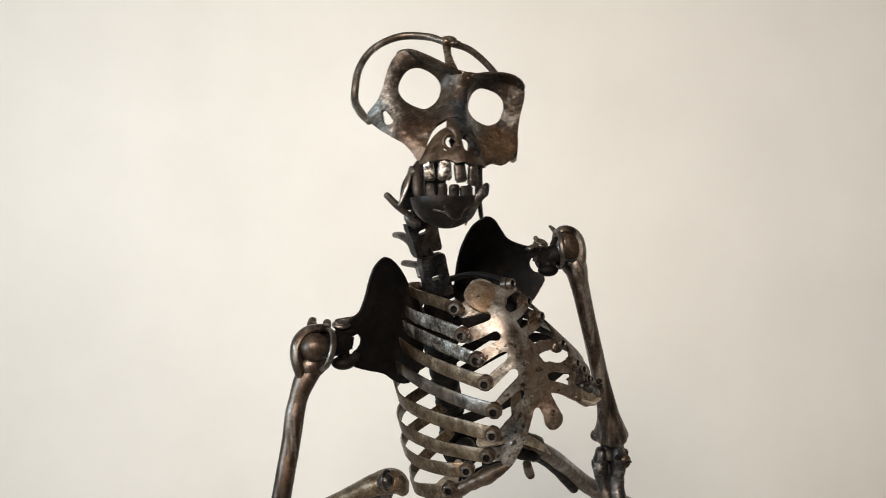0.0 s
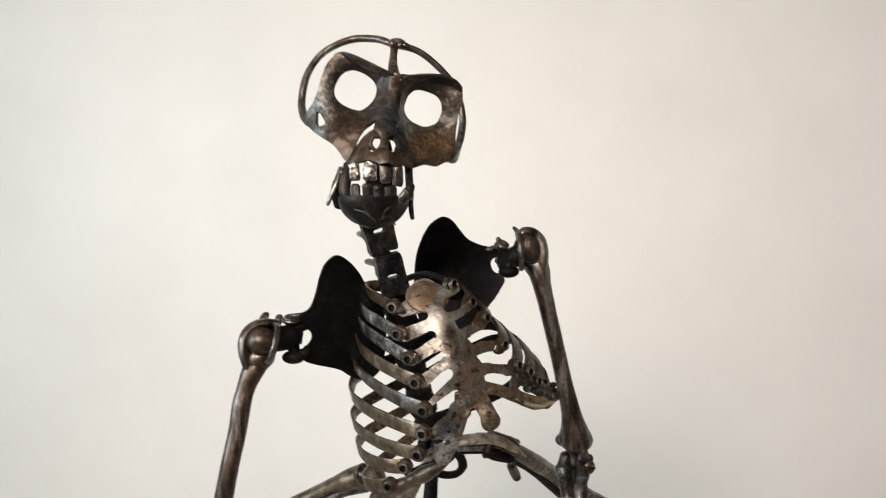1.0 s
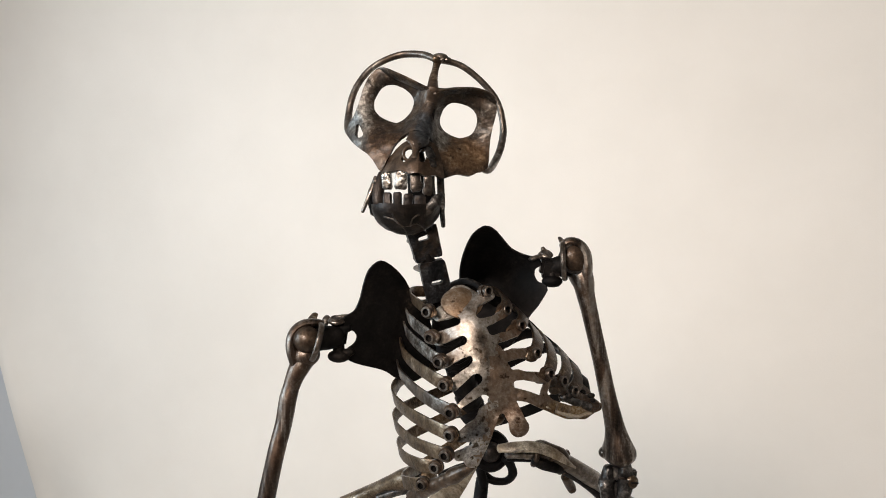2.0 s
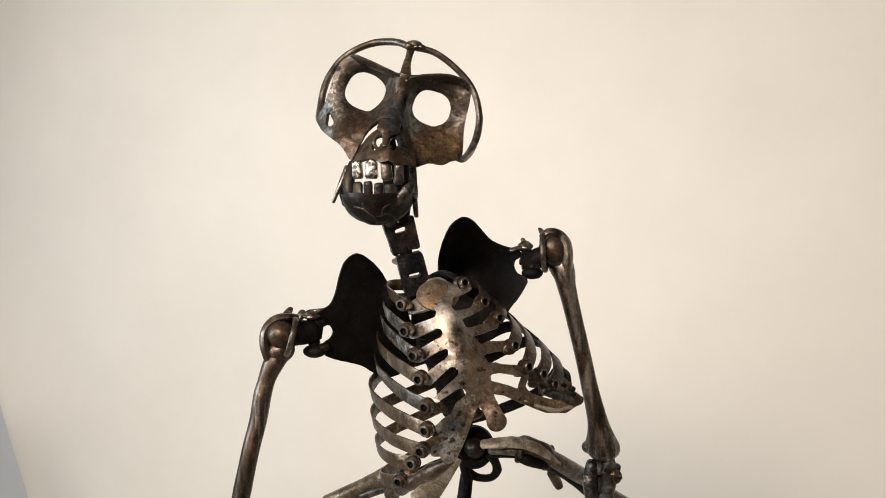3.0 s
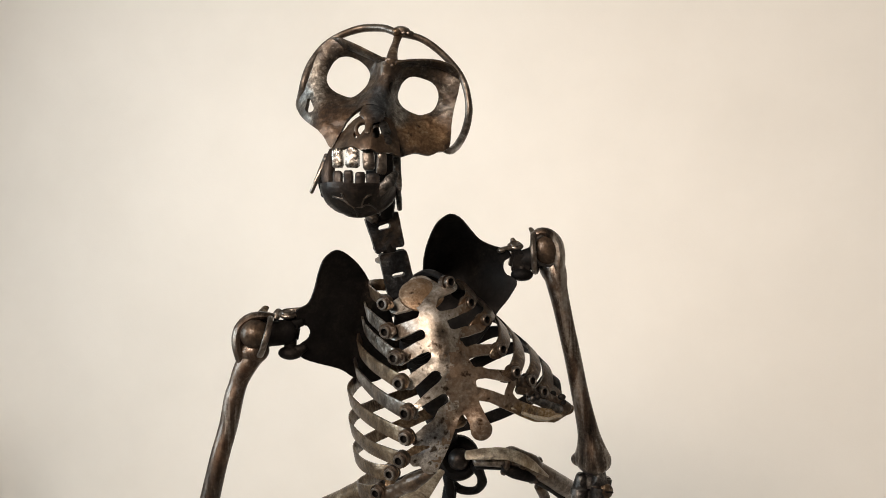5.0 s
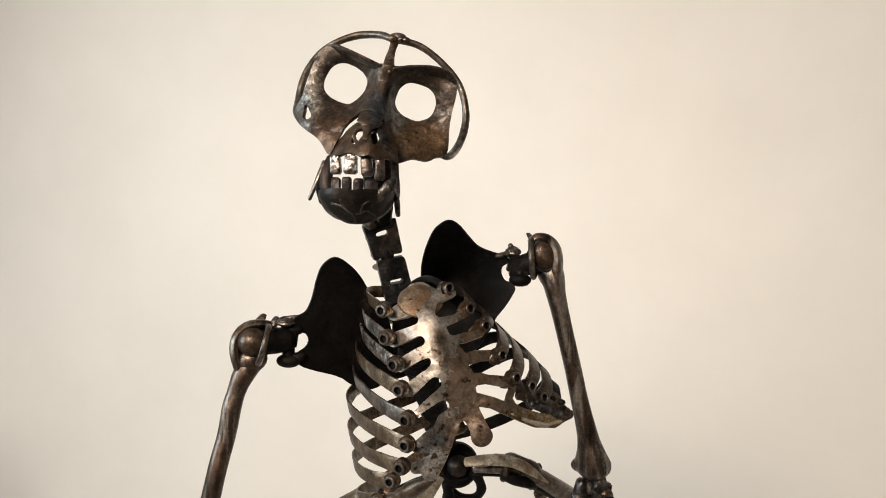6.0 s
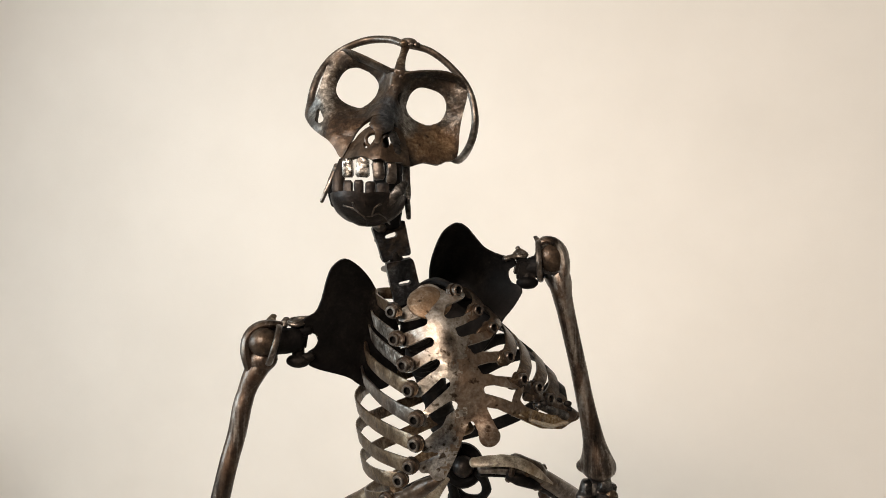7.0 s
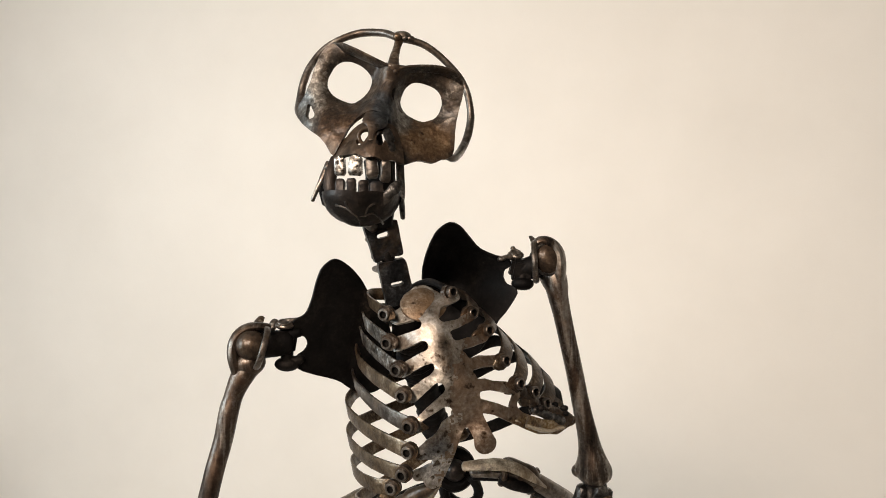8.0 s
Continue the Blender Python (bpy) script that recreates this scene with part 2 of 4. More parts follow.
FLOOR = plaster("grey_floor_screed", (0.3, 0.28, 0.25), (0.38, 0.35, 0.31))
BLUE = plaster("blue_grey_wall_paint", (0.56, 0.6, 0.64), (0.62, 0.66, 0.7), 2)
PLINTH = plaster("plinth_paint", (0.6, 0.58, 0.55), (0.66, 0.64, 0.6))


# ---- mesh tools ----
def finish(name, verts, faces, mats, indices=None, smooth=True, angle=0.7):
    me = bpy.data.meshes.new(name)
    me.from_pydata([tuple(v) for v in verts], [], faces)
    for m in mats:
        me.materials.append(m)
    if indices is not None:
        me.polygons.foreach_set("material_index", indices)
    me.polygons.foreach_set("use_smooth", [smooth] * len(me.polygons))
    bm = bmesh.new()
    bm.from_mesh(me)
    bmesh.ops.recalc_face_normals(bm, faces=bm.faces)
    bm.to_mesh(me)
    bm.free()
    if smooth:
        me.set_sharp_from_angle(angle=angle)
    return new(name, me)


def slab(name, low, high, mat, bevel=0.0):
    bm = bmesh.new()
    bmesh.ops.create_cube(bm, size=1)
    for v in bm.verts:
        v.co = Vector([(low[i] + high[i]) / 2 + v.co[i] * (high[i] - low[i]) for i in range(3)])
    if bevel:
        bmesh.ops.bevel(bm, geom=bm.edges[:], offset=bevel, segments=2, affect="EDGES")
    me = bpy.data.meshes.new(name)
    bm.to_mesh(me)
    bm.free()
    me.materials.append(mat)
    return new(name, me)


# ---- the room ----
tagged(slab("wall_north", (-3.4, 2.9, 0), (2.6, 3.05, 2.9), BLUE), "pale blue-grey wall behind the hung cloth", "wall", kind="structure")
tagged(slab("wall_west_front", (-3.55, -2.2, 0), (-3.4, -1.5, 2.9), SIDE), "plain drab side wall beside the window", "wall", kind="structure")
tagged(slab("wall_west_back", (-3.55, 0.5, 0), (-3.4, 3.05, 2.9), SIDE), "plain drab side wall beside the window", "wall", kind="structure")
tagged(slab("wall_west_sill", (-3.55, -1.5, 0), (-3.4, 0.5, 1.1), SIDE), "plain drab wall under the window", "wall", kind="structure")
tagged(slab("wall_west_head", (-3.55, -1.5, 2.6), (-3.4, 0.5, 2.9), SIDE), "plain drab wall over the window", "wall", kind="structure")
tagged(slab("wall_east", (2.6, -2.2, 0), (2.75, 3.05, 2.9), SIDE), "plain drab side wall of the room", "wall", kind="structure")
tagged(slab("wall_south", (-3.4, -2.35, 0), (2.6, -2.2, 2.9), SIDE), "plain drab wall behind the viewer", "wall", kind="structure")
tagged(slab("floor", (-3.55, -2.35, -0.1), (2.75, 3.05, 0), FLOOR), "dull grey floor of the room", "floor", kind="structure")
tagged(slab("ceiling", (-3.55, -2.35, 2.9), (2.75, 3.05, 3.0), SIDE), "plain drab ceiling of the room", "ceiling", kind="structure")


def ease(t):
    t = min(1.0, max(0.0, t))
    return t * t * (3 - 2 * t)


def hung_cloth():
    """A wide cloth on the wall: its free edge runs askew, bulges forward and is tucked back towards the floor."""
    nu, nv = 150, 60
    verts, faces = [], []
    for j in range(nv + 1):
        z = 0.06 + 2.74 * j / nv
        tuck = 0.135 * ease((z - 0.12) / 0.62) * (1 - ease((z - 0.85) / 0.8)) - 0.06 * (1 - ease((z - 0.85) / 0.8))
        edge = -2.405 - 0.37 * (z - 0.25) + 0.93 * tuck
        for i in range(nu + 1):
            s = (2.58 - edge) * (i / nu) ** 1.8
            low = max(0.0, 1 - z / 2.6)
            fold = 0.018 * math.exp(-((s - 0.03) / 0.06) ** 2) + tuck * math.exp(-(s / 0.3) ** 2)
            wave = 0.012 * noise.noise(Vector((edge + s, z * 0.4, 3.0))) + 0.02 * math.sin(2.3 * (edge + s) + 0.8 * z) * (0.3 + low) * min(1.0, s / 0.6)
            verts.append((edge + s, 2.8 - fold - wave, z))
    for j in range(nv):
        for i in range(nu):
            a = j * (nu + 1) + i
            faces.append((a, a + 1, a + nu + 2, a + nu + 1))
    me = bpy.data.meshes.new("backdrop_cloth")
    me.from_pydata(verts, [], faces)
    me.polygons.foreach_set("use_smooth", [True] * len(me.polygons))
    me.materials.append(WALL)
    ob = new("backdrop_cloth", me)
    solid = ob.modifiers.new("thickness", "SOLIDIFY")
    solid.thickness = 0.002
    return ob


tagged(hung_cloth(), "smooth cream backdrop cloth hung on the wall, one edge hanging askew", "backdrop cloth")
rail = slab("hanging_rail", (-3.38, 2.78, 2.79), (2.59, 2.9, 2.83), SIDE, 0.006)
tagged(rail, "plain drab rail under the ceiling that holds the cloth", "rail")


# ---- the sculpture: shapes in millimetres, x right, y away, z up ----
V, F, M = [], [], []


def add(verts, faces, mat):
    o = len(V)
    V.extend(verts)
    F.extend([tuple(o + i for i in f) for f in faces])
    M.extend(mat if isinstance(mat, list) else [mat] * len(faces))


def spline(pts, step):
    """Catmull-Rom through the points, in even steps; carries any number of values a point."""
    p = np.array(pts, float)
    p = np.vstack([2 * p[0] - p[1], p, 2 * p[-1] - p[-2]])
    out = []
    for i in range(1, len(p) - 2):
        a, b, c, d = p[i - 1:i + 3]
        k = max(2, int(np.linalg.norm((c - b)[:3]) / step))
        for j in range(k):
            t = j / k
            out.append(0.5 * (2 * b + (c - a) * t + (2 * a - 5 * b + 4 * c - d) * t * t + (3 * b - a - 3 * c + d) * t ** 3))
    out.append(p[-2])
    return np.array(out)


def unit(v):
    return v / (np.linalg.norm(v) + 1e-9)


def skin(rings, mat, closed=False, open_ended=False):
    n, k = len(rings[0]), len(rings)
    verts = [p for r in rings for p in r]
    faces = []
    for i in range(k if closed else k - 1):
        for j in range(n):
            faces.append((i * n + j, i * n + (j + 1) % n, (i + 1) % k * n + (j + 1) % n, (i + 1) % k * n + j))
    if not closed and not open_ended:
        faces += [tuple(range(n))[::-1], tuple((k - 1) * n + j for j in range(n))]
    add(verts, faces, mat)


def tube(pts, mat, up=(0, 0, 1), flat=1.0, sides=12, step=4.0, lump=0.04, groove=0.0):
    """A forged bar through (x, y, z, radius); flat: its depth against its width; groove: flutes along it; rounded ends."""
    s = spline(pts, step)
    c, r = s[:, :3], np.maximum(s[:, 3], 0.3)
    t = np.gradient(c, axis=0)
    rings = []
    u = np.array(up, float)
    seq = [(0, q * r[0], w) for q, w in ((-0.45, 0.35), (-0.32, 0.7), (-0.12, 0.93))] + [(i, 0.0, 1.0) for i in range(len(c))] + [(len(c) - 1, q * r[-1], w) for q, w in ((0.12, 0.93), (0.32, 0.7), (0.45, 0.35))]
    for i, off, w in seq:
        d = unit(t[i])
        a = unit(np.cross(d, u))
        b = np.cross(a, d)
        mid = c[i] + d * off
        wob = 1 + lump * noise.noise(Vector(mid * 0.05)) + 0.5 * lump * noise.noise(Vector(mid * 0.17))
        ring = []
        for j in range(sides):
            g = 2 * math.pi * j / sides
            f = 1 - groove * (0.5 + 0.5 * math.cos(3 * g + 0.6))
            ring.append(mid + w * wob * r[i] * f * (math.cos(g) * a + math.sin(g) * flat * b))
        rings.append(ring)
    skin(rings, mat)


def strap(pts, width, thick, mat, up=(-0.25, 0.22, 1), step=4.0, up_end=None):
    """A flat bar bent through (x, y, z): its width follows up, its edges are broken, its ends rounded; a tuple of
    steels paints shade by turning it black past a depth.
    """
    c = spline(pts, step)
    t = np.gradient(c, axis=0)
    ups = np.array([up, up if up_end is None else up_end], float)
    prof = [(-0.5, -0.3), (-0.42, -0.5), (0.42, -0.5), (0.5, -0.3), (0.5, 0.3), (0.42, 0.5), (-0.42, 0.5), (-0.5, 0.3)]
    rings = []
    n = len(c)
    for i in range(n):
        d = unit(t[i])
        u = ups[0] + (ups[1] - ups[0]) * i / (n - 1)
        a = unit(u - d * u.dot(d))
        b = np.cross(d, a)
        e = min(i, n - 1 - i)
        q = min(1.0, e * step / (width / 2))
        w = width * max(0.35, math.sqrt(1 - (1 - q) ** 2)) * (1 + 0.04 * noise.noise(Vector(c[i] * 0.04)))
        rings.append([c[i] + a * x * w + b * y * thick for x, y in prof])
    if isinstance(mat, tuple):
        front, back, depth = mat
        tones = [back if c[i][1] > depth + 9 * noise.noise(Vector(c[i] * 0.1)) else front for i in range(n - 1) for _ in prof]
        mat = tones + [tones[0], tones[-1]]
    skin(rings, mat)


def ball(p, r, mat, squash=(1, 1, 1), sides=20, turn=(0, 0, 0)):
    p = np.array(p, float)
    m = np.array(pose(0, 0, 0, *turn).to_3x3())
    rings = []
    for i in range(1, 12):
        g = math.pi * i / 12
        rings.append([p + r * m @ np.array((squash[0] * math.sin(g) * math.cos(h), squash[1] * math.sin(g) * math.sin(h), squash[2] * math.cos(g)))
                      for h in (2 * math.pi * j / sides for j in range(sides))])
    skin(rings, mat)


def ring(p, axis, big, small, mat, start=0.0, end=360.0, ref=(0, 0, 1), flat=1.0):
    """A bent round bar: a whole ring, or an arc of it."""
    p, n = np.array(p, float), unit(np.array(axis, float))
    a = unit(np.cross(n, ref))
    b = np.cross(n, a)
    whole = end - start >= 360
    k = 32 if whole else max(6, int((end - start) / 11))
    rings = []
    for i in range(k if whole else k + 1):
        g = math.radians(start + (end - start) * i / k)
        o = math.cos(g) * a + math.sin(g) * b
        rings.append([p + o * (big + small * math.cos(h)) + n * small * flat * math.sin(h) for h in (2 * math.pi * j / 8 for j in range(8))])
    skin(rings, mat, whole)


def pipe(p, axis, outer, inner, length, mat, base=None):
    """A short piece of pipe or a round nut with its bore, a shallow cup painted black for its shade, and the pin it
    sits on.
    """
    p, n = np.array(p, float), unit(np.array(axis, float))
    a = unit(np.cross(n, (0.1, 0.2, 1)))
    b = np.cross(n, a)
    prof = [(outer, -length / 2), (outer, length * 0.4), (outer * 0.92, length / 2), (inner * 1.08, length / 2), (inner, length * 0.4)]
    bore = [(inner * 0.99, length * 0.41), (inner * 0.97, -length * 0.3), (0.3, -length * 0.35)]
    skin([[p + n * h + r * (math.cos(g) * a + math.sin(g) * b) for g in (2 * math.pi * j / 16 for j in range(16))] for r, h in bore], black, False, True)
    rings = [[p + n * h + r * (math.cos(g) * a + math.sin(g) * b) for g in (2 * math.pi * j / 16 for j in range(16))] for r, h in prof]
    skin(rings, mat, False, True)
    if base is not None:
        r, l, m2 = base
        rings = [[p - n * (length / 2 + h) + q * (math.cos(g) * a + math.sin(g) * b) for g in (2 * math.pi * j / 16 for j in range(16))] for q, h in ((r, -0.5), (r, l))]
        skin(rings, m2)


def chunk(p, size, turn, mat, bevel=0.18):
    """A block with broken edges; turn in degrees about x, y, z."""
    bm = bmesh.new()
    bmesh.ops.create_cube(bm, size=1)
    for v in bm.verts:
        v.co = Vector([v.co[i] * size[i] for i in range(3)])
    bmesh.ops.bevel(bm, geom=bm.edges[:], offset=min(size) * bevel, segments=2, affect="EDGES")
    m = Matrix.Translation(p) @ pose(0, 0, 0, *turn)
    bm.verts.ensure_lookup_table()
    add([np.array(m @ v.co) for v in bm.verts], [tuple(v.index for v in f.verts) for f in bm.faces], mat)
    bm.free()


def wedge(p, size, turn, mat, taper=0.75):
    """A blunt rounded block, narrower at its foot, such as a tooth."""
    m = Matrix.Translation(p) @ pose(0, 0, 0, *turn)
    rings = []
    for i in range(9):
        g = -1 + i / 4
        r = max(0.0, 1 - abs(g) ** 8) ** 0.125 if abs(g) < 1 else 0.7
        w = taper + (1 - taper) * (0.5 - 0.5 * g)
        ring_points = []
        for j in range(12):
            h = 2 * math.pi * j / 12
            c, s = math.cos(h), math.sin(h)
            q = Vector((math.copysign(abs(c) ** 0.5, c) * size[0] / 2 * r * w, math.copysign(abs(s) ** 0.5, s) * size[1] / 2 * r, g * size[2] / 2))
            q *= 1 + 0.07 * noise.noise(q * 0.25 + Vector(p))
            ring_points.append(np.array(m @ q))
        rings.append(ring_points)
    skin(rings, mat)


def dist_chain(x, z, chain):
    """Distance to a chain of tapering capsules (x, z, radius)."""
    best = None
    for (x1, z1, r1), (x2, z2, r2) in zip(chain, chain[1:]):
        dx, dz = x2 - x1, z2 - z1
        h = np.clip(((x - x1) * dx + (z - z1) * dz) / (dx * dx + dz * dz + 1e-9), 0, 1)
        f = np.hypot(x - x1 - h * dx, z - z1 - h * dz) - (r1 + h * (r2 - r1))
        best = f if best is None else np.minimum(best, f)
    return best


def closed_spline(p, step):
    """Catmull-Rom round a closed outline, smooth at every point."""
    n, out = len(p), []
    for i in range(n):
        a, b, c, d = p[i - 1], p[i], p[(i + 1) % n], p[(i + 2) % n]
        k = max(2, int(np.linalg.norm(c - b) / step))
        for t in np.arange(k) / k:
            out.append(0.5 * (2 * b + (c - a) * t + (2 * a - 5 * b + 4 * c - d) * t * t + (3 * b - a - 3 * c + d) * t ** 3))
    return np.array(out)


def dist_loop(x, z, pts):
    """Signed distance to a smooth closed outline (x, z), inside below nought."""
    p = np.array(pts, float)
    p = closed_spline(p, 5.0)
    d = np.full(x.shape, 1e9)
    inside = np.zeros(x.shape, bool)
    for (ax, az), (bx, bz) in zip(p, np.roll(p, -1, 0)):
        dx, dz = bx - ax, bz - az
        h = np.clip(((x - ax) * dx + (z - az) * dz) / (dx * dx + dz * dz + 1e-9), 0, 1)
        d = np.minimum(d, np.hypot(x - ax - h * dx, z - az - h * dz))
        cross = (az > z) != (bz > z)
        inside ^= cross & (x < dx * (z - az) / (dz if abs(dz) > 1e-9 else 1e-9) + ax)
    return np.where(inside, -d, d)


def blend_min(a, b, k):
    h = np.clip(0.5 + 0.5 * (b - a) / k, 0, 1)
    return b * (1 - h) + a * h - k * h * (1 - h)


def bent(ctrl, smooth=0.0):
    """A smooth sheet y(x, z) laid through a few points (x, z, y)."""
    c = np.array(ctrl, float)
    def kernel(r):
        return r * r * np.log(r + 1e-6)
    n = len(c)
    a = np.zeros((n + 3, n + 3))
    a[:n, :n] = kernel(np.hypot(c[:, None, 0] - c[None, :, 0], c[:, None, 1] - c[None, :, 1])) + smooth * np.eye(n) * 1000
    a[:n, n:] = np.column_stack([np.ones(n), c[:, :2]])
    a[n:, :n] = a[:n, n:].T
    w = np.linalg.solve(a, np.concatenate([c[:, 2], np.zeros(3)]))
    def at(x, z):
        y = w[n] + w[n + 1] * x + w[n + 2] * z
        for i in range(n):
            y = y + w[i] * kernel(np.hypot(x - c[i, 0], z - c[i, 1]))
        return y
    return at


def sheet(box, field, depth, thick, mat, cell=2.0, dent=0.6):
    """Sheet metal: cut along field(x, z) < 0, bent to y = depth(x, z), with thickness and cut edges."""
    x0, x1, z0, z1 = box
    nx, nz = int((x1 - x0) / cell) + 1, int((z1 - z0) / cell) + 1
    gx, gz = np.meshgrid(x0 + cell * np.arange(nx), z0 + cell * np.arange(nz), indexing="ij")
    f = field(gx, gz)
    f = np.where(np.abs(f) < 1e-4, 1e-4, f)
    flat, key, faces = [], {}, []
    def corner(i, j):
        if (i, j) not in key:
            key[i, j] = len(flat)
            flat.append((gx[i, j], gz[i, j]))
        return key[i, j]
    def cut(a, b):
        a, b = min(a, b), max(a, b)
        if (a, b) not in key:
            t = f[a] / (f[a] - f[b])
            key[a, b] = len(flat)
            flat.append((gx[a] + t * (gx[b] - gx[a]), gz[a] + t * (gz[b] - gz[a])))
        return key[a, b]
    for i in range(nx - 1):
        for j in range(nz - 1):
            cs = [(i, j), (i + 1, j), (i + 1, j + 1), (i, j + 1)]
            s = [f[c] < 0 for c in cs]
            if not any(s):
                continue
            poly = []
            for q in range(4):
                if s[q]:
                    poly.append(corner(*cs[q]))
                if s[q] != s[(q + 1) % 4]:
                    poly.append(cut(cs[q], cs[(q + 1) % 4]))
            if len(poly) >= 3:
                faces.append(tuple(poly))
    p = np.array(flat)
    x, z = p[:, 0], p[:, 1]
    y = depth(x, z)
    h = 1.0
    nrm = np.column_stack([-(depth(x + h, z) - depth(x - h, z)) / (2 * h), np.ones(len(x)), -(depth(x, z + h) - depth(x, z - h)) / (2 * h)])
    nrm /= np.linalg.norm(nrm, axis=1)[:, None]
    nrm[:, 1] = np.maximum(nrm[:, 1], 0.35)
    base = np.column_stack([x, y, z])
    push = np.array([dent * (noise.noise(Vector(q * 0.045)) + 0.5 * noise.noise(Vector(q * 0.12))) for q in base])
    base = base + nrm * push[:, None]
    front, back = base - nrm * thick / 2, base + nrm * thick / 2
    n = len(base)
    edges = {}
    for q in faces:
        for a, b in zip(q, q[1:] + q[:1]):
            edges[a, b] = 1
    sides = [(a, b, b + n, a + n) for a, b in edges if (b, a) not in edges]
    if callable(mat):
        tones = [mat(*base[list(q)].mean(axis=0)) for q in faces]
        tones = tones + tones + [mat(*base[s[0]]) for s in sides]
    else:
        tones = mat
    add(list(front) + list(back), [q for q in faces] + [tuple(i + n for i in q)[::-1] for q in faces] + [s[::-1] for s in sides], tones)


PLACE = pose(0.0869, 0.8514, 1.4498, 0.94, -1.88, 15.0)

# ribs of the near side, from the breastbone round to the spine
strap([(-57.2, 30.8, -71.2), (-67.9, 34.6, -68.6), (-79.9, 70.2, -63.5), (-92.2, 124.4, -58.9), (-92.2, 175.4, -54.1), (-66.4, 193.9, -54.2)], 15.7, 3.0, rib_steel)
strap([(-55.5, 18.0, -103.2), (-63.6, 22.5, -99.5), (-80.9, 65.5, -92.3), (-97.6, 133.7, -86.2), (-98.7, 193.5, -78.5), (-62.9, 217.8, -75.4)], 18.1, 3.0, glint_rib)
strap([(-44.9, 1.0, -129.5), (-52.3, 4.4, -126.6), (-72.2, 45.5, -118.8), (-91.1, 97.4, -110.9), (-103.4, 160.2, -103.4), (-97.8, 218.2, -95.3), (-55.8, 240.9, -92.2)], 17.8, 3.0, glint_rib)
strap([(-37.4, -9.7, -155.3), (-45.8, -5.6, -152.6), (-63.2, 17, -147.2), (-88.1, 66.2, -139.3), (-106, 126.3, -129.5), (-101.1, 201.4, -123.1), (-42.3, 262.1, -115.6)], 17.5, 3.0, rib_steel)
strap([(-30.3, -16.6, -185.7), (-38.3, -12.6, -183.8), (-63.5, 20.5, -178.2), (-88.9, 70.7, -170.7), (-110, 136, -159.8), (-106.3, 219.8, -156.8), (-34.3, 284.8, -139.9)], 17.4, 3.0, worn)
strap([(-29.9, -9.8, -215.2), (-38.6, -6.5, -212.6), (-63.4, 19.7, -208.4), (-92.5, 70.8, -205), (-115.4, 123.8, -197.1), (-116.1, 162.3, -187.6), (-100.3, 225.9, -184.4), (-25.8, 298.8, -168.4)], 17.5, 3.0, rib_steel)
strap([(-36, -4.5, -239.8), (-44.1, -1.4, -238.2), (-63.7, 23.3, -239.1), (-88.7, 68.9, -240.9), (-112.6, 126.3, -236.2), (-114.4, 160.9, -226.6), (-95.9, 223.7, -227.3), (-69.3, 266.6, -224.3), (-17, 303.8, -209.4)], 16.9, 3.0, rib_steel)
strap([(-48, 36.5, -266.9), (-56.6, 40.2, -265.8), (-78.7, 56.2, -267.8), (-101.3, 105.4, -271.2), (-110.1, 150.2, -267.6), (-95.8, 222.5, -272), (-69.2, 265.5, -269), (-8, 300.4, -248.9)], 17.0, 3.0, rib_steel)
strap([(-64.5, 60.2, -296.5), (-73.6, 62.6, -295.1), (-88.1, 84.1, -302.8), (-102.3, 121.6, -310.5), (-96.5, 170.8, -315.9), (-72.1, 256.4, -325.2), (-1.8, 297.8, -288.4)], 17.5, 3.0, rib_steel)
pipe((-69.9, 30.8, -69.1), (-0.45, -0.86, -0.12), 6.9, 4.2, 5.8, worn, (9.4, 6.5, muzzle_steel))
pipe((-65.6, 18.7, -100), (-0.45, -0.86, -0.12), 6.9, 4.2, 5.8, worn, (9.4, 6.5, muzzle_steel))
pipe((-54.4, 0.6, -127.1), (-0.45, -0.86, -0.12), 6.9, 4.2, 5.8, worn, (9.4, 6.5, muzzle_steel))
pipe((-47.9, -9.5, -153.1), (-0.45, -0.86, -0.12), 6.9, 4.2, 5.8, worn, (9.4, 6.5, muzzle_steel))
pipe((-40.3, -16.5, -184.3), (-0.45, -0.86, -0.12), 6.9, 4.2, 5.8, worn, (9.4, 6.5, muzzle_steel))
pipe((-40.6, -10.4, -213.1), (-0.45, -0.86, -0.12), 6.9, 4.2, 5.8, worn, (9.4, 6.5, muzzle_steel))
pipe((-46.1, -5.3, -238.8), (-0.45, -0.86, -0.12), 6.9, 4.2, 5.8, worn, (9.4, 6.5, muzzle_steel))
pipe((-58.6, 36.3, -266.3), (-0.45, -0.86, -0.12), 6.9, 4.2, 5.8, worn, (9.4, 6.5, muzzle_steel))
pipe((-75.6, 58.8, -295.7), (-0.45, -0.86, -0.12), 6.9, 4.2, 5.8, worn, (9.4, 6.5, muzzle_steel))

# ribs of the far side
tube([(4.4, 47.4, -43.9, 4.9), (-4, 62.5, -37.6, 5), (-19.4, 105.1, -33.8, 5.2), (-37.1, 169.2, -43.4, 5.5), (-50.8, 206.6, -56.5, 5.7)], black, flat=0.8)
# Black past y 140 paints the shade inside the rib cage.
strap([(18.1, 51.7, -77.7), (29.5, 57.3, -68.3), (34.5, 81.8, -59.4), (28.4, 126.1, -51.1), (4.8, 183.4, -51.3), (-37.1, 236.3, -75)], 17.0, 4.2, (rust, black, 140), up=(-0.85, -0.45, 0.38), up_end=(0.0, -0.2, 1))
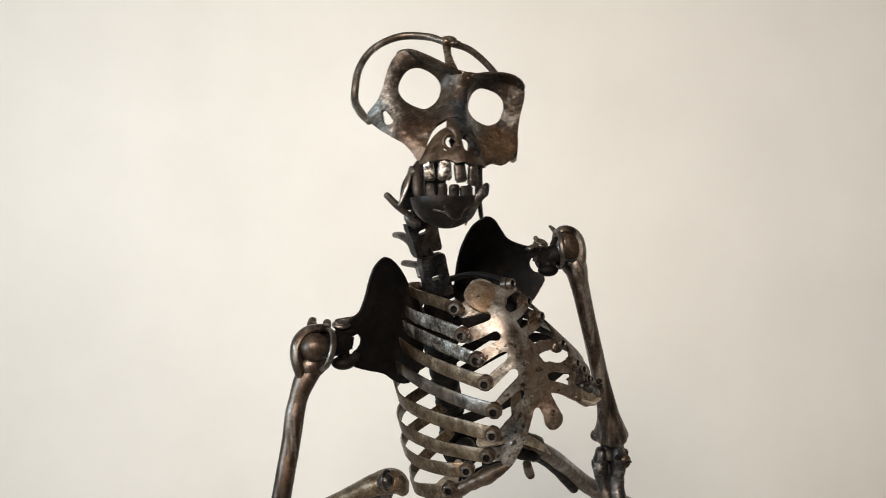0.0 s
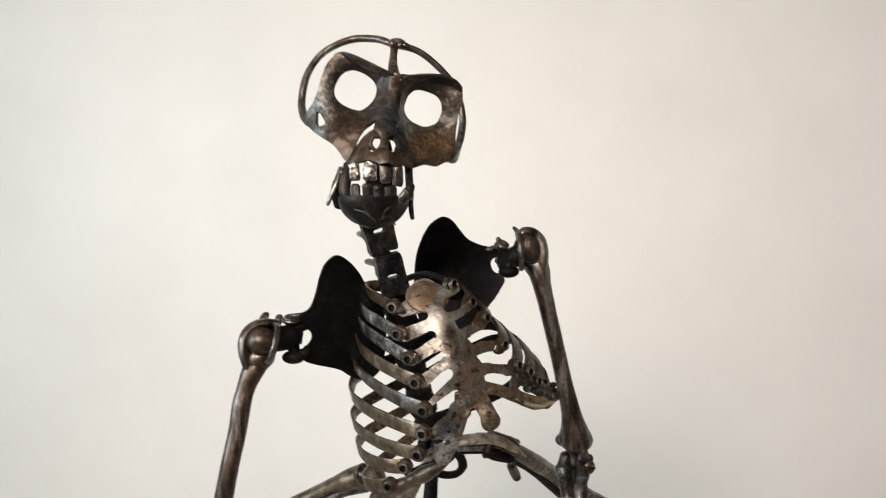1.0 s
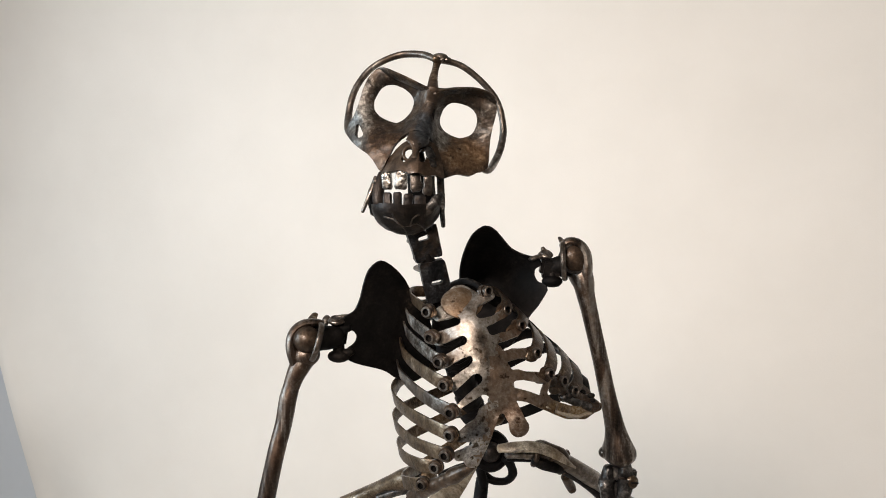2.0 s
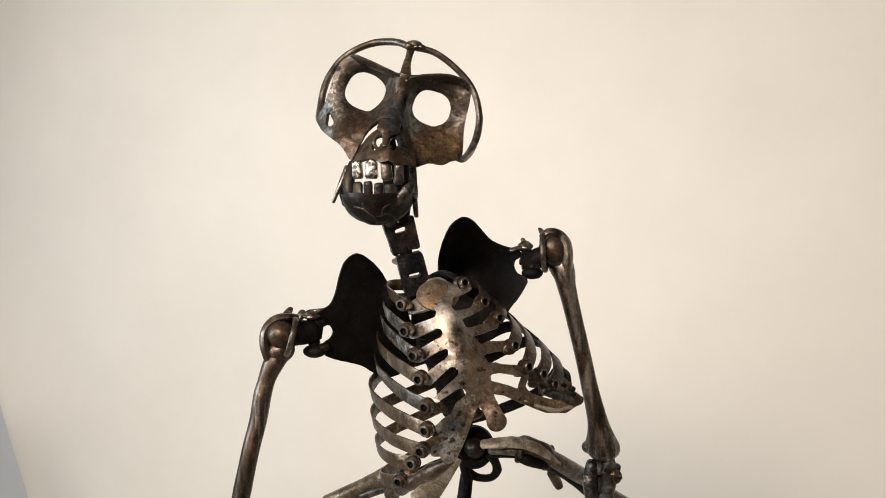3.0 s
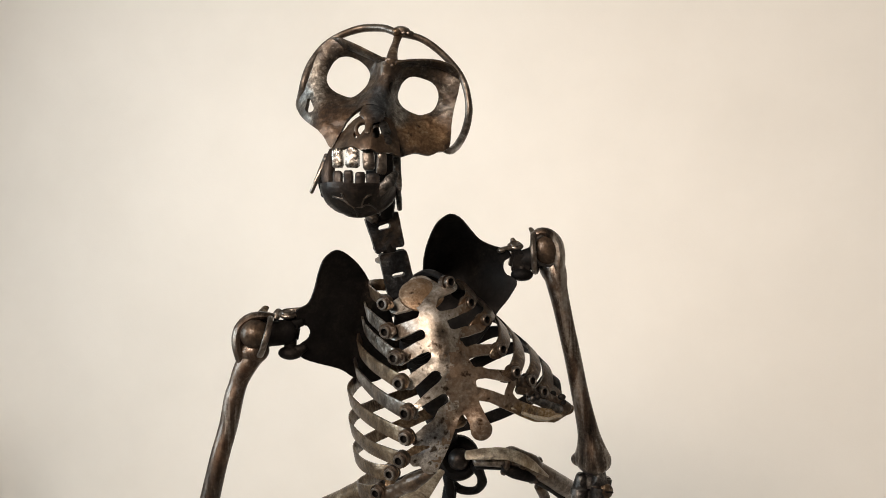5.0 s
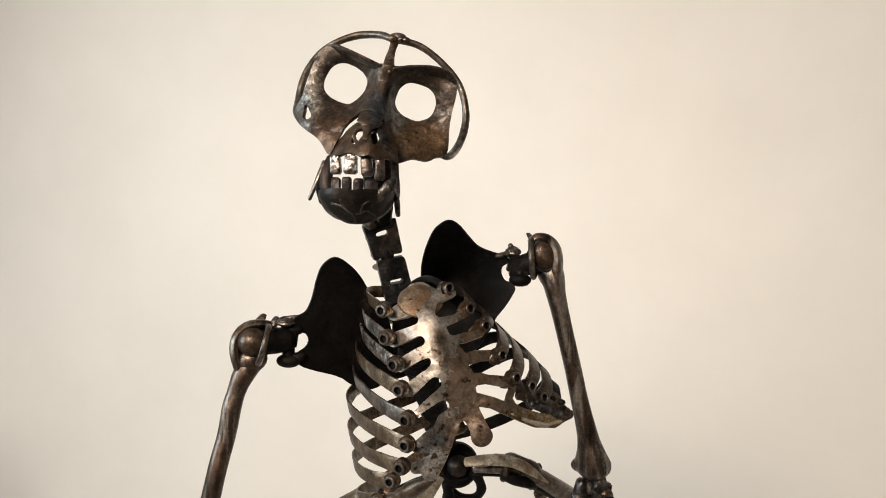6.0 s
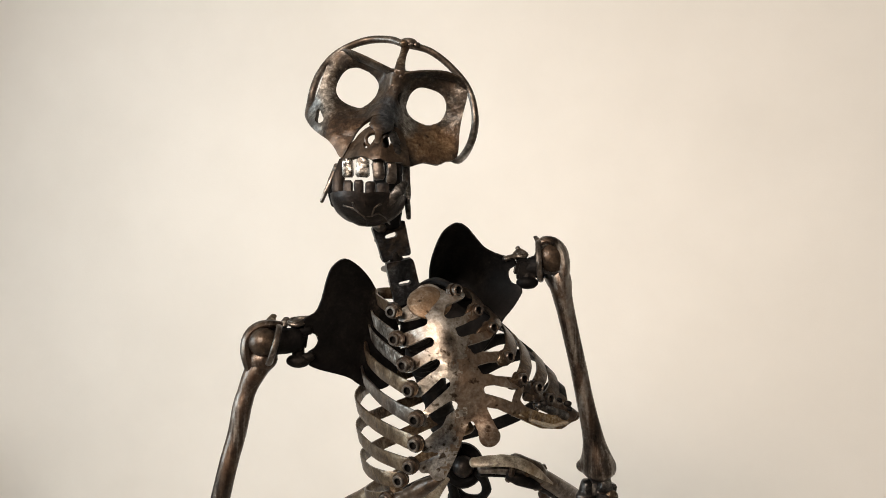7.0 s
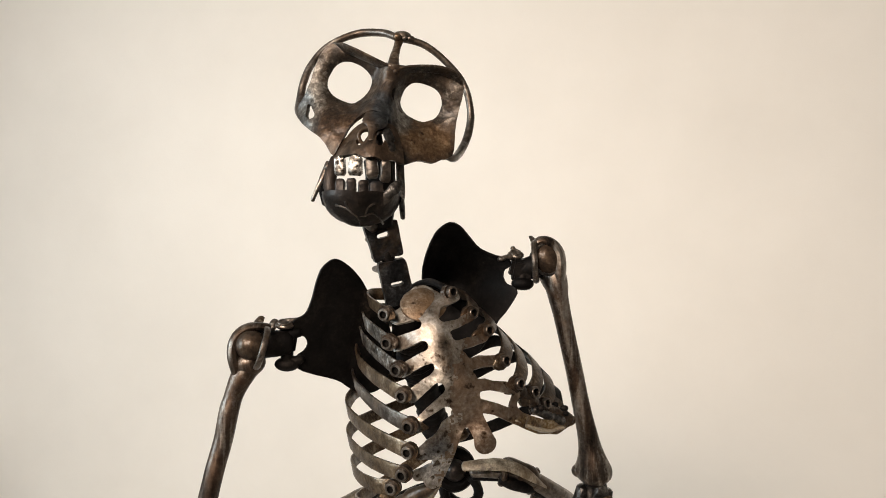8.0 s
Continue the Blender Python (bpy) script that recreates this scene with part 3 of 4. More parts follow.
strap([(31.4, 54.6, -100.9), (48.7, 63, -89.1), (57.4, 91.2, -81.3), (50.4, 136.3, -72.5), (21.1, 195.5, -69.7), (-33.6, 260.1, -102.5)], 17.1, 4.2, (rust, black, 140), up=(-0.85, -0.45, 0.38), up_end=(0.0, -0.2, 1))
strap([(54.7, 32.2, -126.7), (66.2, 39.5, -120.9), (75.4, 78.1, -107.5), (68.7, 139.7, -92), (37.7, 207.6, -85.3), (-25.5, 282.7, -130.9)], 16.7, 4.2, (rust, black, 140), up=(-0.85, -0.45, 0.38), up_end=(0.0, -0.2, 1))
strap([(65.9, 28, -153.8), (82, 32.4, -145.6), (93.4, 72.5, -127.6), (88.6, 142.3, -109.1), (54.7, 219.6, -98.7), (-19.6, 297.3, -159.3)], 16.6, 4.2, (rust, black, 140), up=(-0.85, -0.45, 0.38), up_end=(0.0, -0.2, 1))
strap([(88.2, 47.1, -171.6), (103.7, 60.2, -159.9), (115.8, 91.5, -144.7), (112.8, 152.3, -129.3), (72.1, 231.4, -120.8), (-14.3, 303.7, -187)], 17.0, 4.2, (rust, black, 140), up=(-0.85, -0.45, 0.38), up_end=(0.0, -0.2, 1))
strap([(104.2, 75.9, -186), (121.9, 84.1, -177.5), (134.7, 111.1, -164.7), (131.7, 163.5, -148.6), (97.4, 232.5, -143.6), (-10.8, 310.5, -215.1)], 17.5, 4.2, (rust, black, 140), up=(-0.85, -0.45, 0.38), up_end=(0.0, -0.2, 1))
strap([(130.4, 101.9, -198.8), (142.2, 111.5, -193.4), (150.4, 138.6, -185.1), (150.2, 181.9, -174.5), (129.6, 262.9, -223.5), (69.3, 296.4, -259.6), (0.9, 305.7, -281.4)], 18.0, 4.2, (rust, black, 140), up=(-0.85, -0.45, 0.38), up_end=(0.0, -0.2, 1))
pipe((7.0, 44.4, -43.5), (0.62, -0.77, 0.12), 6.8, 4.3, 7, worn, (8.8, 6.5, muzzle_steel))
pipe((32.1, 54.3, -67.9), (0.62, -0.77, 0.12), 6.8, 4.3, 7, worn, (8.8, 6.5, muzzle_steel))
pipe((51.3, 60.0, -88.6), (0.62, -0.77, 0.12), 6.8, 4.3, 7, worn, (8.8, 6.5, muzzle_steel))
pipe((68.8, 36.5, -120.4), (0.62, -0.77, 0.12), 6.8, 4.3, 7, worn, (8.8, 6.5, muzzle_steel))
pipe((84.6, 29.4, -145.2), (0.62, -0.77, 0.12), 6.8, 4.3, 7, worn, (8.8, 6.5, muzzle_steel))
pipe((106.3, 57.2, -159.4), (0.62, -0.77, 0.12), 6.8, 4.3, 7, worn, (8.8, 6.5, muzzle_steel))
pipe((124.5, 81.1, -177.0), (0.62, -0.77, 0.12), 6.8, 4.3, 7, worn, (8.8, 6.5, muzzle_steel))
pipe((144.8, 108.5, -192.9), (0.62, -0.77, 0.12), 6.8, 4.3, 7, worn, (8.8, 6.5, muzzle_steel))


# breastbone with its fingers, one bent plate
breast_depth = bent([(-69.2, -69.9, 51.9), (-65, -101.6, 41.3), (-53.6, -129.5, 24.2), (-46.9, -156, 13.3), (-39.1, -187.7, 5.2), (-29.8, -78.6, 24.2), (-4, -100.9, 11.5), (-6.1, -68, 27.4), (31, -69.6, 57), (57.7, -121.7, 36.3), (79.4, -149.8, 32.2), (43.9, -209, 8.1), (14.7, -192, 12.5), (-24, -45.2, 60.3), (-6.1, -248.2, 17.2), (93.4, -188.3, 36), (161.8, -203.1, 116.2), (13.9, -138.6, 5.1), (122.3, -195.9, 71.9), (-25.6, -216.1, -3), (46.4, -101.2, 56), (11.2, -49.5, 49.6)], 0.08)
bone = [[(-26.3, -58.2, 20.1), (-17.6, -73.7, 12.2), (-12.1, -87.8, 11.4), (-4, -102.2, 14), (5.3, -122.4, 17.3), (14.6, -145.2, 18.6), (21.3, -165.5, 17.3)],
        [(21.3, -166.8, 16), (34.6, -184.3, 10), (41.2, -197.5, 10), (44.6, -206.9, 12)],
        [(14.6, -165.5, 14.6), (8.7, -187.8, 12.7), (-3.3, -220.3, 13.3), (-12.1, -249, 10.1)]]
fingers = [[(-35.8, -64.8, 10.3), (-56.1, -74.8, 6.8)],
           [(-14.8, -84, 8.5), (-33.2, -93.4, 7), (-56, -103.6, 7.5)],
           [(-8, -106.2, 8.7), (-27, -117.5, 6.8), (-46, -131, 7.2)],
           [(2.7, -126.9, 8.6), (-17.3, -140.5, 6.6), (-37, -157, 7)],
           [(10.6, -150.5, 8.6), (-8, -165.5, 6.4), (-30, -188, 7)],
           [(4, -199.6, 9), (-13.2, -211, 11), (-27, -216, 6.5)],
           [(-8, -236.5, 8), (-28.5, -241.6, 6.4)],
           [(-15.2, -56.1, 8.3), (11.2, -50.2, 4.6)],
           [(-5.4, -81.3, 7.4), (10.9, -79.5, 4.6), (27, -72.6, 5)],
           [(6.7, -99.7, 8), (28.8, -100.4, 5), (46, -96.8, 4.8)],
           [(18.7, -121.1, 9.4), (43.6, -121, 5), (61, -120.5, 4.6)],
           [(25.2, -142.2, 10), (50.9, -145.4, 4.6), (78.5, -150.5, 6.1)]]
slots = [[(-3.4, -71.4, 5.4), (13.5, -67, 6.4)], [(11.6, -91, 6), (36, -85.5, 6.6)], [(27.3, -111.1, 5.4), (54, -106.5, 5.2)],
         [(37, -133.9, 4.2), (64, -133, 5)], [(47.4, -160, 4.2), (74, -163, 4)],
         [(-52, -88, 5.4), (-32.6, -79.6, 5.8)], [(-46, -113, 5), (-24.8, -102.2, 5.6)], [(-43, -142, 5.4), (-21, -128.2, 6)],
         [(-27, -166, 6.4), (-7.5, -147.4, 6.8)], [(-20, -187, 6.4), (1.5, -173.2, 6.8)], [(-16, -226, 3.2), (-28, -229, 3.6)]]
arch = [[(29.2, -164.1, 8), (56, -170.8, 6.3), (82.1, -183.3, 7.1), (113.7, -200.6, 8.5), (139.4, -208.7, 7.7), (161.8, -205.2, 6)],
        [(82.1, -183.3, 4.1), (76.5, -168.6, 3), (81.3, -156.5, 3.4)]]


def breast_field(x, z):
    f = dist_chain(x, z, bone[0])
    for c in bone[1:]:
        f = blend_min(f, dist_chain(x, z, c), 8)
    for c in fingers:
        f = blend_min(f, dist_chain(x, z, c), 5)
    for c in slots:
        f = np.maximum(f, -dist_chain(x, z, c))
    return f


def breast_tone(x, y, z):
    """Rust has browned the far side and the lower lobe in ragged patches."""
    edge = x - 0.1 * (z + 130) + 16 * noise.noise(Vector((x, y, z)) * 0.06) + 9 * noise.noise(Vector((x, y, z)) * 0.25)
    return browned if edge > 14 else bright


sheet((-85, 120, -265, -20), breast_field, breast_depth, 4.0, breast_tone, 1.6, 0.8)
sheet((20, 175, -235, -130), lambda x, z: blend_min(dist_chain(x, z, arch[0]), dist_chain(x, z, arch[1]), 4), lambda x, z: breast_depth(x, z) + 1.5, 5.0, browned, 1.6, 2.5)
tube([(83.6, 43.1, -152.7, 6.2), (103.1, 62.8, -169.6, 6), (120.4, 87.5, -184, 7), (145.6, 109.1, -195.7, 7.4), (161, 115, -203.6, 7.4)], muzzle_steel, lump=0.5, sides=18, step=2.5)
tube([(106.5, 61.6, -180.7, 4), (122.3, 74.1, -189.2, 5.2), (148.5, 102.9, -202.5, 5.8)], dark, lump=0.4, sides=16, step=2.5)
tube([(15.5, 58.6, -182.5, 6.3), (18.5, 65.7, -203.8, 7.8), (22, 64.5, -213.5, 10.6)], rib_steel, flat=0.6, up=(0, 1, 0))

ball((-25.5, 46, -58.5), 26.5, domed, (1.02, 0.26, 0.98), 28, (-46, 0, 0))

# shoulder blades
near_blade_edge = [(-134.4, -7.5), (-149.6, -18.7), (-157.4, -38.2), (-163.8, -62.3), (-171.2, -77.3), (-184.1, -85.3), (-183, -100.5), (-171.9, -104.8), (-167.9, -114.2), (-172.9, -123.9), (-180, -128.8), (-179.5, -144.1), (-165.8, -152.1), (-142.4, -161), (-130, -167.5), (-114.6, -180.6), (-94.3, -187.8), (-74.5, -177.1), (-66.1, -139.7), (-68.5, -101.1), (-79.9, -75.1), (-91.3, -57.4), (-98.2, -46), (-106.3, -31.6), (-118.6, -16.7)]
near_blade_depth = bent([(-134.4, -9.8, 118.3), (-177.6, -112.1, 120.5), (-178.1, -148.7, 123.1), (-118.8, -170.3, 171.1), (-100.7, -42.2, 156.8), (-163.9, -66.9, 119.7), (-140.8, -91.1, 136.6), (-93.7, -63.3, 156.9), (-106.3, -130.1, 173), (-69, -122.5, 209.8), (-77.3, -171.9, 210.8)], 0.5)
sheet((-190.1, -60.1, -193.8, -1.5), lambda x, z: dist_loop(x, z, near_blade_edge), near_blade_depth, 3.5, black, 2.2, 0.8)
far_blade_edge = [(8.3, 41), (-6.9, 31.3), (-17.1, 12.4), (-23.7, -11.1), (-25.5, -35.1), (-25.5, -62.9), (-18.7, -102), (8.3, -134), (43, -132), (62, -108), (73.4, -85.9), (86.2, -69.1), (98.1, -48.3), (93.7, -39.5), (85.6, -36.9), (80.5, -27.6), (82.4, -18), (89.7, -13.1), (84.4, -3.1), (69.3, 0), (49.2, 8.7), (32.8, 25.8), (21.5, 36.8)]
far_blade_depth = bent([(8.4, 39, 136.4), (63.1, 7, 154.8), (86.3, -26.7, 162.1), (-25.1, -22.8, 162.4), (-17.1, 12.5, 154.4), (71, -81.2, 156.4), (94.3, -46, 155.3), (13.2, -32.2, 215.5), (49.3, -39.6, 192.9), (-11.3, -71.9, 191.4)], 0.5)
sheet((-31.5, 104.1, -132.6, 47), lambda x, z: dist_loop(x, z, far_blade_edge), far_blade_depth, 3.5, black, 2.2, 0.8)

# near shoulder: hinge, ball, cup and upper arm
tube([(-174, 120, -85.5, 5), (-181, 118.2, -88, 7), (-192.2, 117, -91, 9)], worn, flat=0.5, up=(0, 1, 0))
ball((-194.3, 113, -90), 11.5, worn, (1.05, 0.9, 0.42), 20, (20, 0, 0))
ring((-194.3, 111.6, -86.6), (0.05, -0.35, 0.93), 7.2, 1.5, worn)
tube([(-194, 118, -93, 8), (-193.4, 119, -116, 8)], black)
tube([(-214.1, 122.2, -98.8, 5.3), (-211.1, 125.8, -91.6, 6.1), (-209.7, 129.8, -86.6, 4.6)], worn, flat=0.8)
chunk((-193.3, 116.3, -111.7), (26, 19, 22), (10, 8, 8), black)
tube([(-191.7, 119.5, -136.1, 6.8), (-181.1, 119.2, -135.3, 6.8), (-173.9, 120.7, -131.7, 5.3)], black)
tube([(-188.6, 115.3, -101.8, 7.5), (-177.2, 118.2, -99.1, 6)], black)
tube([(94.7, 159.7, -35.2, 5.5), (103.3, 159, -37.6, 7), (114.1, 157.8, -36.7, 7)], black)
chunk((99.7, 162.1, -21.2), (14, 16, 26), (8, 6, 0), black)
ball((-191.7, 119.4, -139.1), 12.5, black, (1.25, 1, 0.72))
tube([(-192.2, 118.2, -123.1, 8.3), (-191.7, 119.5, -136.1, 7.5)], black)
tube([(-190.2, 115.4, -111.6, 15), (-207.7, 109.9, -113.2, 16.4), (-223.7, 98.9, -115.5, 14.7)], black)
ball((-229.8, 89, -112.8), 18, muzzle_steel)
ring((-217.5, 90, -116.0), (0.93, 0.25, -0.26), 24.0, 2.8, worn, flat=1.4)
tube([(-211, 102, -92.5, 4.6), (-221, 101, -91.5, 5.6), (-234.5, 99.5, -93.5, 7), (-245, 97, -100.5, 7.8), (-250.5, 95, -112, 8.2), (-250.5, 94, -126, 8.4), (-247.5, 95, -140, 8), (-246, 97, -156, 5), (-247, 98, -172, 3)], bone_steel, flat=1.5, up=(0, 1, 0), lump=0.02)
ball((-233.5, 98, -135.5), 18.5, bone_steel, (1.08, 0.9, 0.86), 24, (0, -14, 0))
ball((-231, 108, -113.5), 23, black, (1.02, 0.55, 1.0))
tube([(-230.7, 109.8, -94.5, 6), (-229.5, 126.6, -88.6, 6.1), (-227.6, 134.6, -83.2, 4.6)], rust, flat=0.55)
tube([(-234.9, 108.5, -124.1, 16.4), (-233, 100.9, -135, 17), (-237.4, 97.6, -144.8, 14.7), (-242.9, 96.3, -154.8, 14), (-247.9, 95.6, -166.5, 12.4), (-251.5, 95.5, -177.4, 11.5), (-255.4, 93.6, -192.5, 12.2), (-261, 92.5, -225.9, 11.8), (-268.9, 87, -260.9, 11.8), (-276.9, 84.8, -300.1, 12), (-284.1, 79.7, -341.8, 12.2), (-292.4, 76.5, -390.9, 12.6), (-300.8, 73.5, -429, 17.7), (-303.8, 73.9, -445, 20.4)], bone_steel, up=(0, 1, 0), groove=0.06, sides=18, lump=0.015)

# far shoulder and upper arm
tube([(74.9, 155.6, -4.7, 6.2), (87.8, 160.7, -1.6, 7.1), (99.1, 163.7, 0.8, 8.6)], worn, flat=0.6)
ball((96.5, 161.8, 1.6), 10.5, worn, (1.05, 0.9, 0.45), 20, (28, 0, 0))
ring((96.3, 160, 4.8), (0.05, -0.5, 0.86), 6.4, 1.4, worn)
tube([(97.5, 163, -2, 7), (99, 163, -22, 7)], black)
tube([(103.7, 170.9, 0.8, 4.8), (96, 173.1, 7.1, 4.8), (93.7, 173.8, 11.1, 4)], worn, flat=0.8)
chunk((105.4, 164, -17.3), (32, 24, 27), (8, 10, 0), black)
ball((105.6, 158.4, -36), 12, black, (1.25, 1, 0.75))
tube([(105.1, 161.4, -22.7, 8.6), (105.6, 158.5, -34.4, 7.8)], black)
tube([(100.8, 165.3, -18.1, 11.8), (118.4, 160.7, -13.3, 14.1), (133.5, 156.7, -8.6, 14.1)], black)
ball((137.4, 168.4, -6.3), 23, black)
ball((135.5, 151.5, -4), 18.5, muzzle_steel, (1.05, 0.55, 1.12))
ring((136, 148.5, -3.6), (0.25, -0.95, 0.1), 20, 2.2, dark)
ring((121.8, 156.5, -7), (0.97, -0.2, 0.06), 26, 3.0, worn, flat=1.3)
tube([(118.5, 155, 14, 4.6), (127, 157, 19.5, 7), (139, 157.5, 17.5, 8.6), (149, 157, 8, 9.4), (152.5, 156.5, -6, 9.8), (152.5, 157.5, -22, 10), (152, 159, -38, 8), (153, 161, -56, 4)], bone_steel, flat=1.5, up=(0, 1, 0), lump=0.02)
tube([(123.9, 161.5, 13.3, 6.3), (121.1, 171, 21.4, 4.8), (118.7, 177.7, 26.3, 3.2)], worn, flat=0.5)
tube([(139.8, 173.9, 0.8, 19.1), (142.4, 170.4, -11.9, 20.6), (146.1, 163.1, -25.9, 19.6), (150.1, 158.3, -38.3, 17.2), (152.7, 158.2, -52.6, 14.9), (158, 158.9, -74.1, 13.3), (167, 161.7, -110.3, 12.6), (176.7, 163.4, -150.4, 12.6), (186.3, 164.2, -194.6, 13), (195.1, 165.4, -230.9, 14.6), (200.7, 168.5, -253.9, 17.4), (204.2, 170.4, -271.8, 22.9), (206.3, 173, -284.3, 27.8), (207.5, 175, -291.3, 26.2)], bone_steel, groove=0.16, lump=0.012, flat=0.8, up=(0.6, 0.8, 0.1), sides=18)
chunk((207, 173.5, -288.5), (44, 24, 15), (0, 5, -33), bone_steel, 0.3)
ball((191.5, 186, -287.5), 10.5, bone_steel, (1.1, 1.1, 0.9))

# far elbow hinge and forearm
tube([(193.8, 182.5, -308.6, 9.6), (192.1, 182.4, -331, 13.6), (195.1, 176.6, -361, 11.9), (203.7, 156.1, -408.5, 10.9), (213, 126.6, -472.3, 10.6)], dark, flat=0.8)
tube([(214.7, 171.2, -300.5, 11.1), (216.1, 170.4, -315.3, 13.5), (214.5, 170.3, -336.6, 13.5), (210.9, 168.2, -358, 11.1), (209.5, 146.2, -404.5, 10)], dark, flat=0.8)
ball((223.5, 163, -323.3), 10, rust, (1, 0.5, 1), 20, (0, 0, 20))
tube([(223, 172, -323, 6), (212, 196, -322.5, 6)], black)
# Black block laid on the screw head to paint its slot's shade.
chunk((226.2, 158.4, -323), (12, 2.6, 2.0), (0, 8, 20), black, 0.1)
chunk((224.8, 174, -317.2), (12, 14, 20), (0, 10, 10), dark)
tube([(206.8, 183.7, -291.3, 7.2), (206.7, 187.3, -316.4, 12.9), (206.6, 186.7, -340.4, 12.9), (205.7, 182, -370.8, 11.2)], dark)

# neck and spine
axis_bone_edge = [(-102.4, 31.6), (-99.3, 33.9), (-82, 38.7), (-63.7, 44.3), (-60.6, 41.2), (-56.1, 20.3), (-52.4, 2.3), (-56.2, -1.6), (-70.1, -3.9), (-84.6, -10.9), (-88.4, -10.1), (-94.3, 8.5)]
axis_bone_depth = bent([(-102.3, 31.5, 142.1), (-60.6, 41.2, 152.4), (-52.4, 0.8, 157.6), (-88.4, -10.9, 150)], 0.5)
sheet((-108.4, -46.4, -16.9, 50.3), lambda x, z: np.maximum(dist_loop(x, z, axis_bone_edge), -dist_chain(x, z, [(-83.6, 22.4, 2.8), (-73.7, 25.6, 3.4)])), axis_bone_depth, 13, blued, 1.6, 0.6)
neck_bone_edge = [(-83.7, -15.5), (-79.8, -11.6), (-65.3, -8.5), (-53, -5.5), (-48.4, -8.6), (-41.6, -34.5), (-34.7, -58.4), (-38.7, -62.4), (-56.6, -65.3), (-68.3, -69.9), (-72.1, -66.6), (-77.9, -42.1)]
neck_bone_depth = bent([(-83.6, -15.5, 148.6), (-48.4, -8.6, 156.3), (-34.7, -60.8, 168.3), (-72.1, -68.2, 161.2)], 0.5)
sheet((-89.7, -28.7, -75.9, 0.5), lambda x, z: np.maximum(dist_loop(x, z, neck_bone_edge), -dist_chain(x, z, [(-64.9, -39.1, 2.7), (-54, -36.8, 3)])), neck_bone_depth, 13, blued, 1.6, 0.6)
tube([(-73.2, 154.7, 0.8, 9.4), (-67.2, 156.9, -16.4, 9.4)], black)
tube([(-80.3, 74.6, 108.3, 18.6), (-78.8, 90.5, 81, 18.2), (-80.1, 124.1, 57.4, 18.1), (-80.7, 140.7, 37.6, 15.4)], black, flat=0.5)
tube([(-57.4, 178.7, -58.2, 16), (-47.1, 196.2, -92.5, 21.1), (-35.3, 234.4, -133.7, 22.7), (-22.6, 272.1, -181.9, 21.8), (-8, 300.9, -231.2, 21.4), (8.3, 345.9, -286.6, 19.5), (18.3, 393, -331.6, 16.4)], black, lump=0.35)
tube([(-88.5, 134.2, 32.9, 10.7), (-98.3, 137, 39.1, 8.4), (-101, 137.9, 45.1, 6.1)], worn, flat=0.7)
tube([(-107.8, 80.3, 42.3, 5.8), (-122.9, 84.7, 55.3, 6.5), (-136.5, 88.7, 70.3, 5.8)], worn, flat=0.7)
tube([(-86.4, 158.1, -4.9, 6.3), (-87.5, 175.7, 8.7, 7.2), (-94.1, 203.1, 18.2, 7.4), (-99.3, 221.5, 20, 6.6)], worn, flat=0.7)
tube([(-76.3, 171.5, -38, 4.8), (-76.3, 180.3, -24.4, 7.2), (-81.6, 198.8, -21.8, 7.3), (-88.9, 217.7, -20.6, 6.6)], worn, flat=0.7)
tube([(-71.1, 178.3, -50.3, 5.6), (-72.8, 212.6, -50.9, 4.9)], worn, flat=0.7)

# face plate, cut and bent from one sheet
face_edge = [(-134.1, 223.5), (-124.5, 226.3), (-108.7, 220.7), (-85.2, 209.3), (-61.6, 199.9), (-42.1, 202.1), (-12.6, 202.2), (4, 196.7), (13.3, 187.2), (13.4, 174.3), (8.7, 154.6), (5.4, 134.7), (2.7, 107.7), (-9.3, 102.2), (-19.1, 96.8), (-35.2, 97.9), (-52.3, 93), (-55, 112), (-56.5, 122.6), (-62.2, 130.2), (-66.7, 139.2), (-77.4, 145.8), (-88, 144.9), (-99.8, 139.3), (-108.8, 126.9), (-114.1, 114.8), (-122.2, 99.5), (-128.5, 107.8), (-136.5, 118.8), (-150, 129), (-161.5, 140.5), (-168.5, 154.5), (-162.8, 164.2), (-156.6, 173.3), (-152.2, 187.6), (-148.1, 202.1), (-142.2, 215)]
face_depth = bent([(-138.5, 226.1, 12.7), (-149.2, 200.5, 9), (-156.6, 170.6, 9.4), (-151.6, 145.1, -3.6), (-136, 121.1, -15.2), (-168.4, 157.4, 40.1), (-133, 183.6, 7.6), (-86.2, 187.9, 12.1), (-109.3, 207.4, 4.4), (-107.7, 161.5, 7), (-54.7, 164, 9.8), (-10.6, 167.1, 8.3), (-33.3, 187, 8.1), (-29.3, 144.5, 8.5), (-25.6, 97.7, -4.7), (2.7, 107.8, 13.4), (12.7, 185.9, 9.3), (-61.4, 197.9, -7.8), (-71.7, 171.5, -9.1), (-77, 146.9, -22.7), (-52.9, 93.6, -17.8), (-117.9, 104.4, -23.9)], 0.5)
crack = [(-152.6, 157, 2.4), (-149.6, 145.5, 4.4)]
nose = [(-62.3, 197.4, 4), (-69.6, 174.6, 4), (-77.4, 143.7, 8)]
eyes = [(-110.2, 184.8, 24.3, 23.3, -25), (-32.3, 166.1, 23, 21.7, -20)]


def face_field(x, z):
    f = np.maximum(dist_loop(x, z, face_edge), -dist_chain(x, z, crack))
    for ex, ez, rx, rz, turn in eyes:
        c, s = math.cos(math.radians(turn)), math.sin(math.radians(turn))
        u, v = ((x - ex) * c + (z - ez) * s) / rx, ((z - ez) * c - (x - ex) * s) / rz
        f = np.maximum(f, (1 - (np.abs(u) ** 2.4 + np.abs(v) ** 2.4) ** (1 / 2.4)) * rx)
    return f


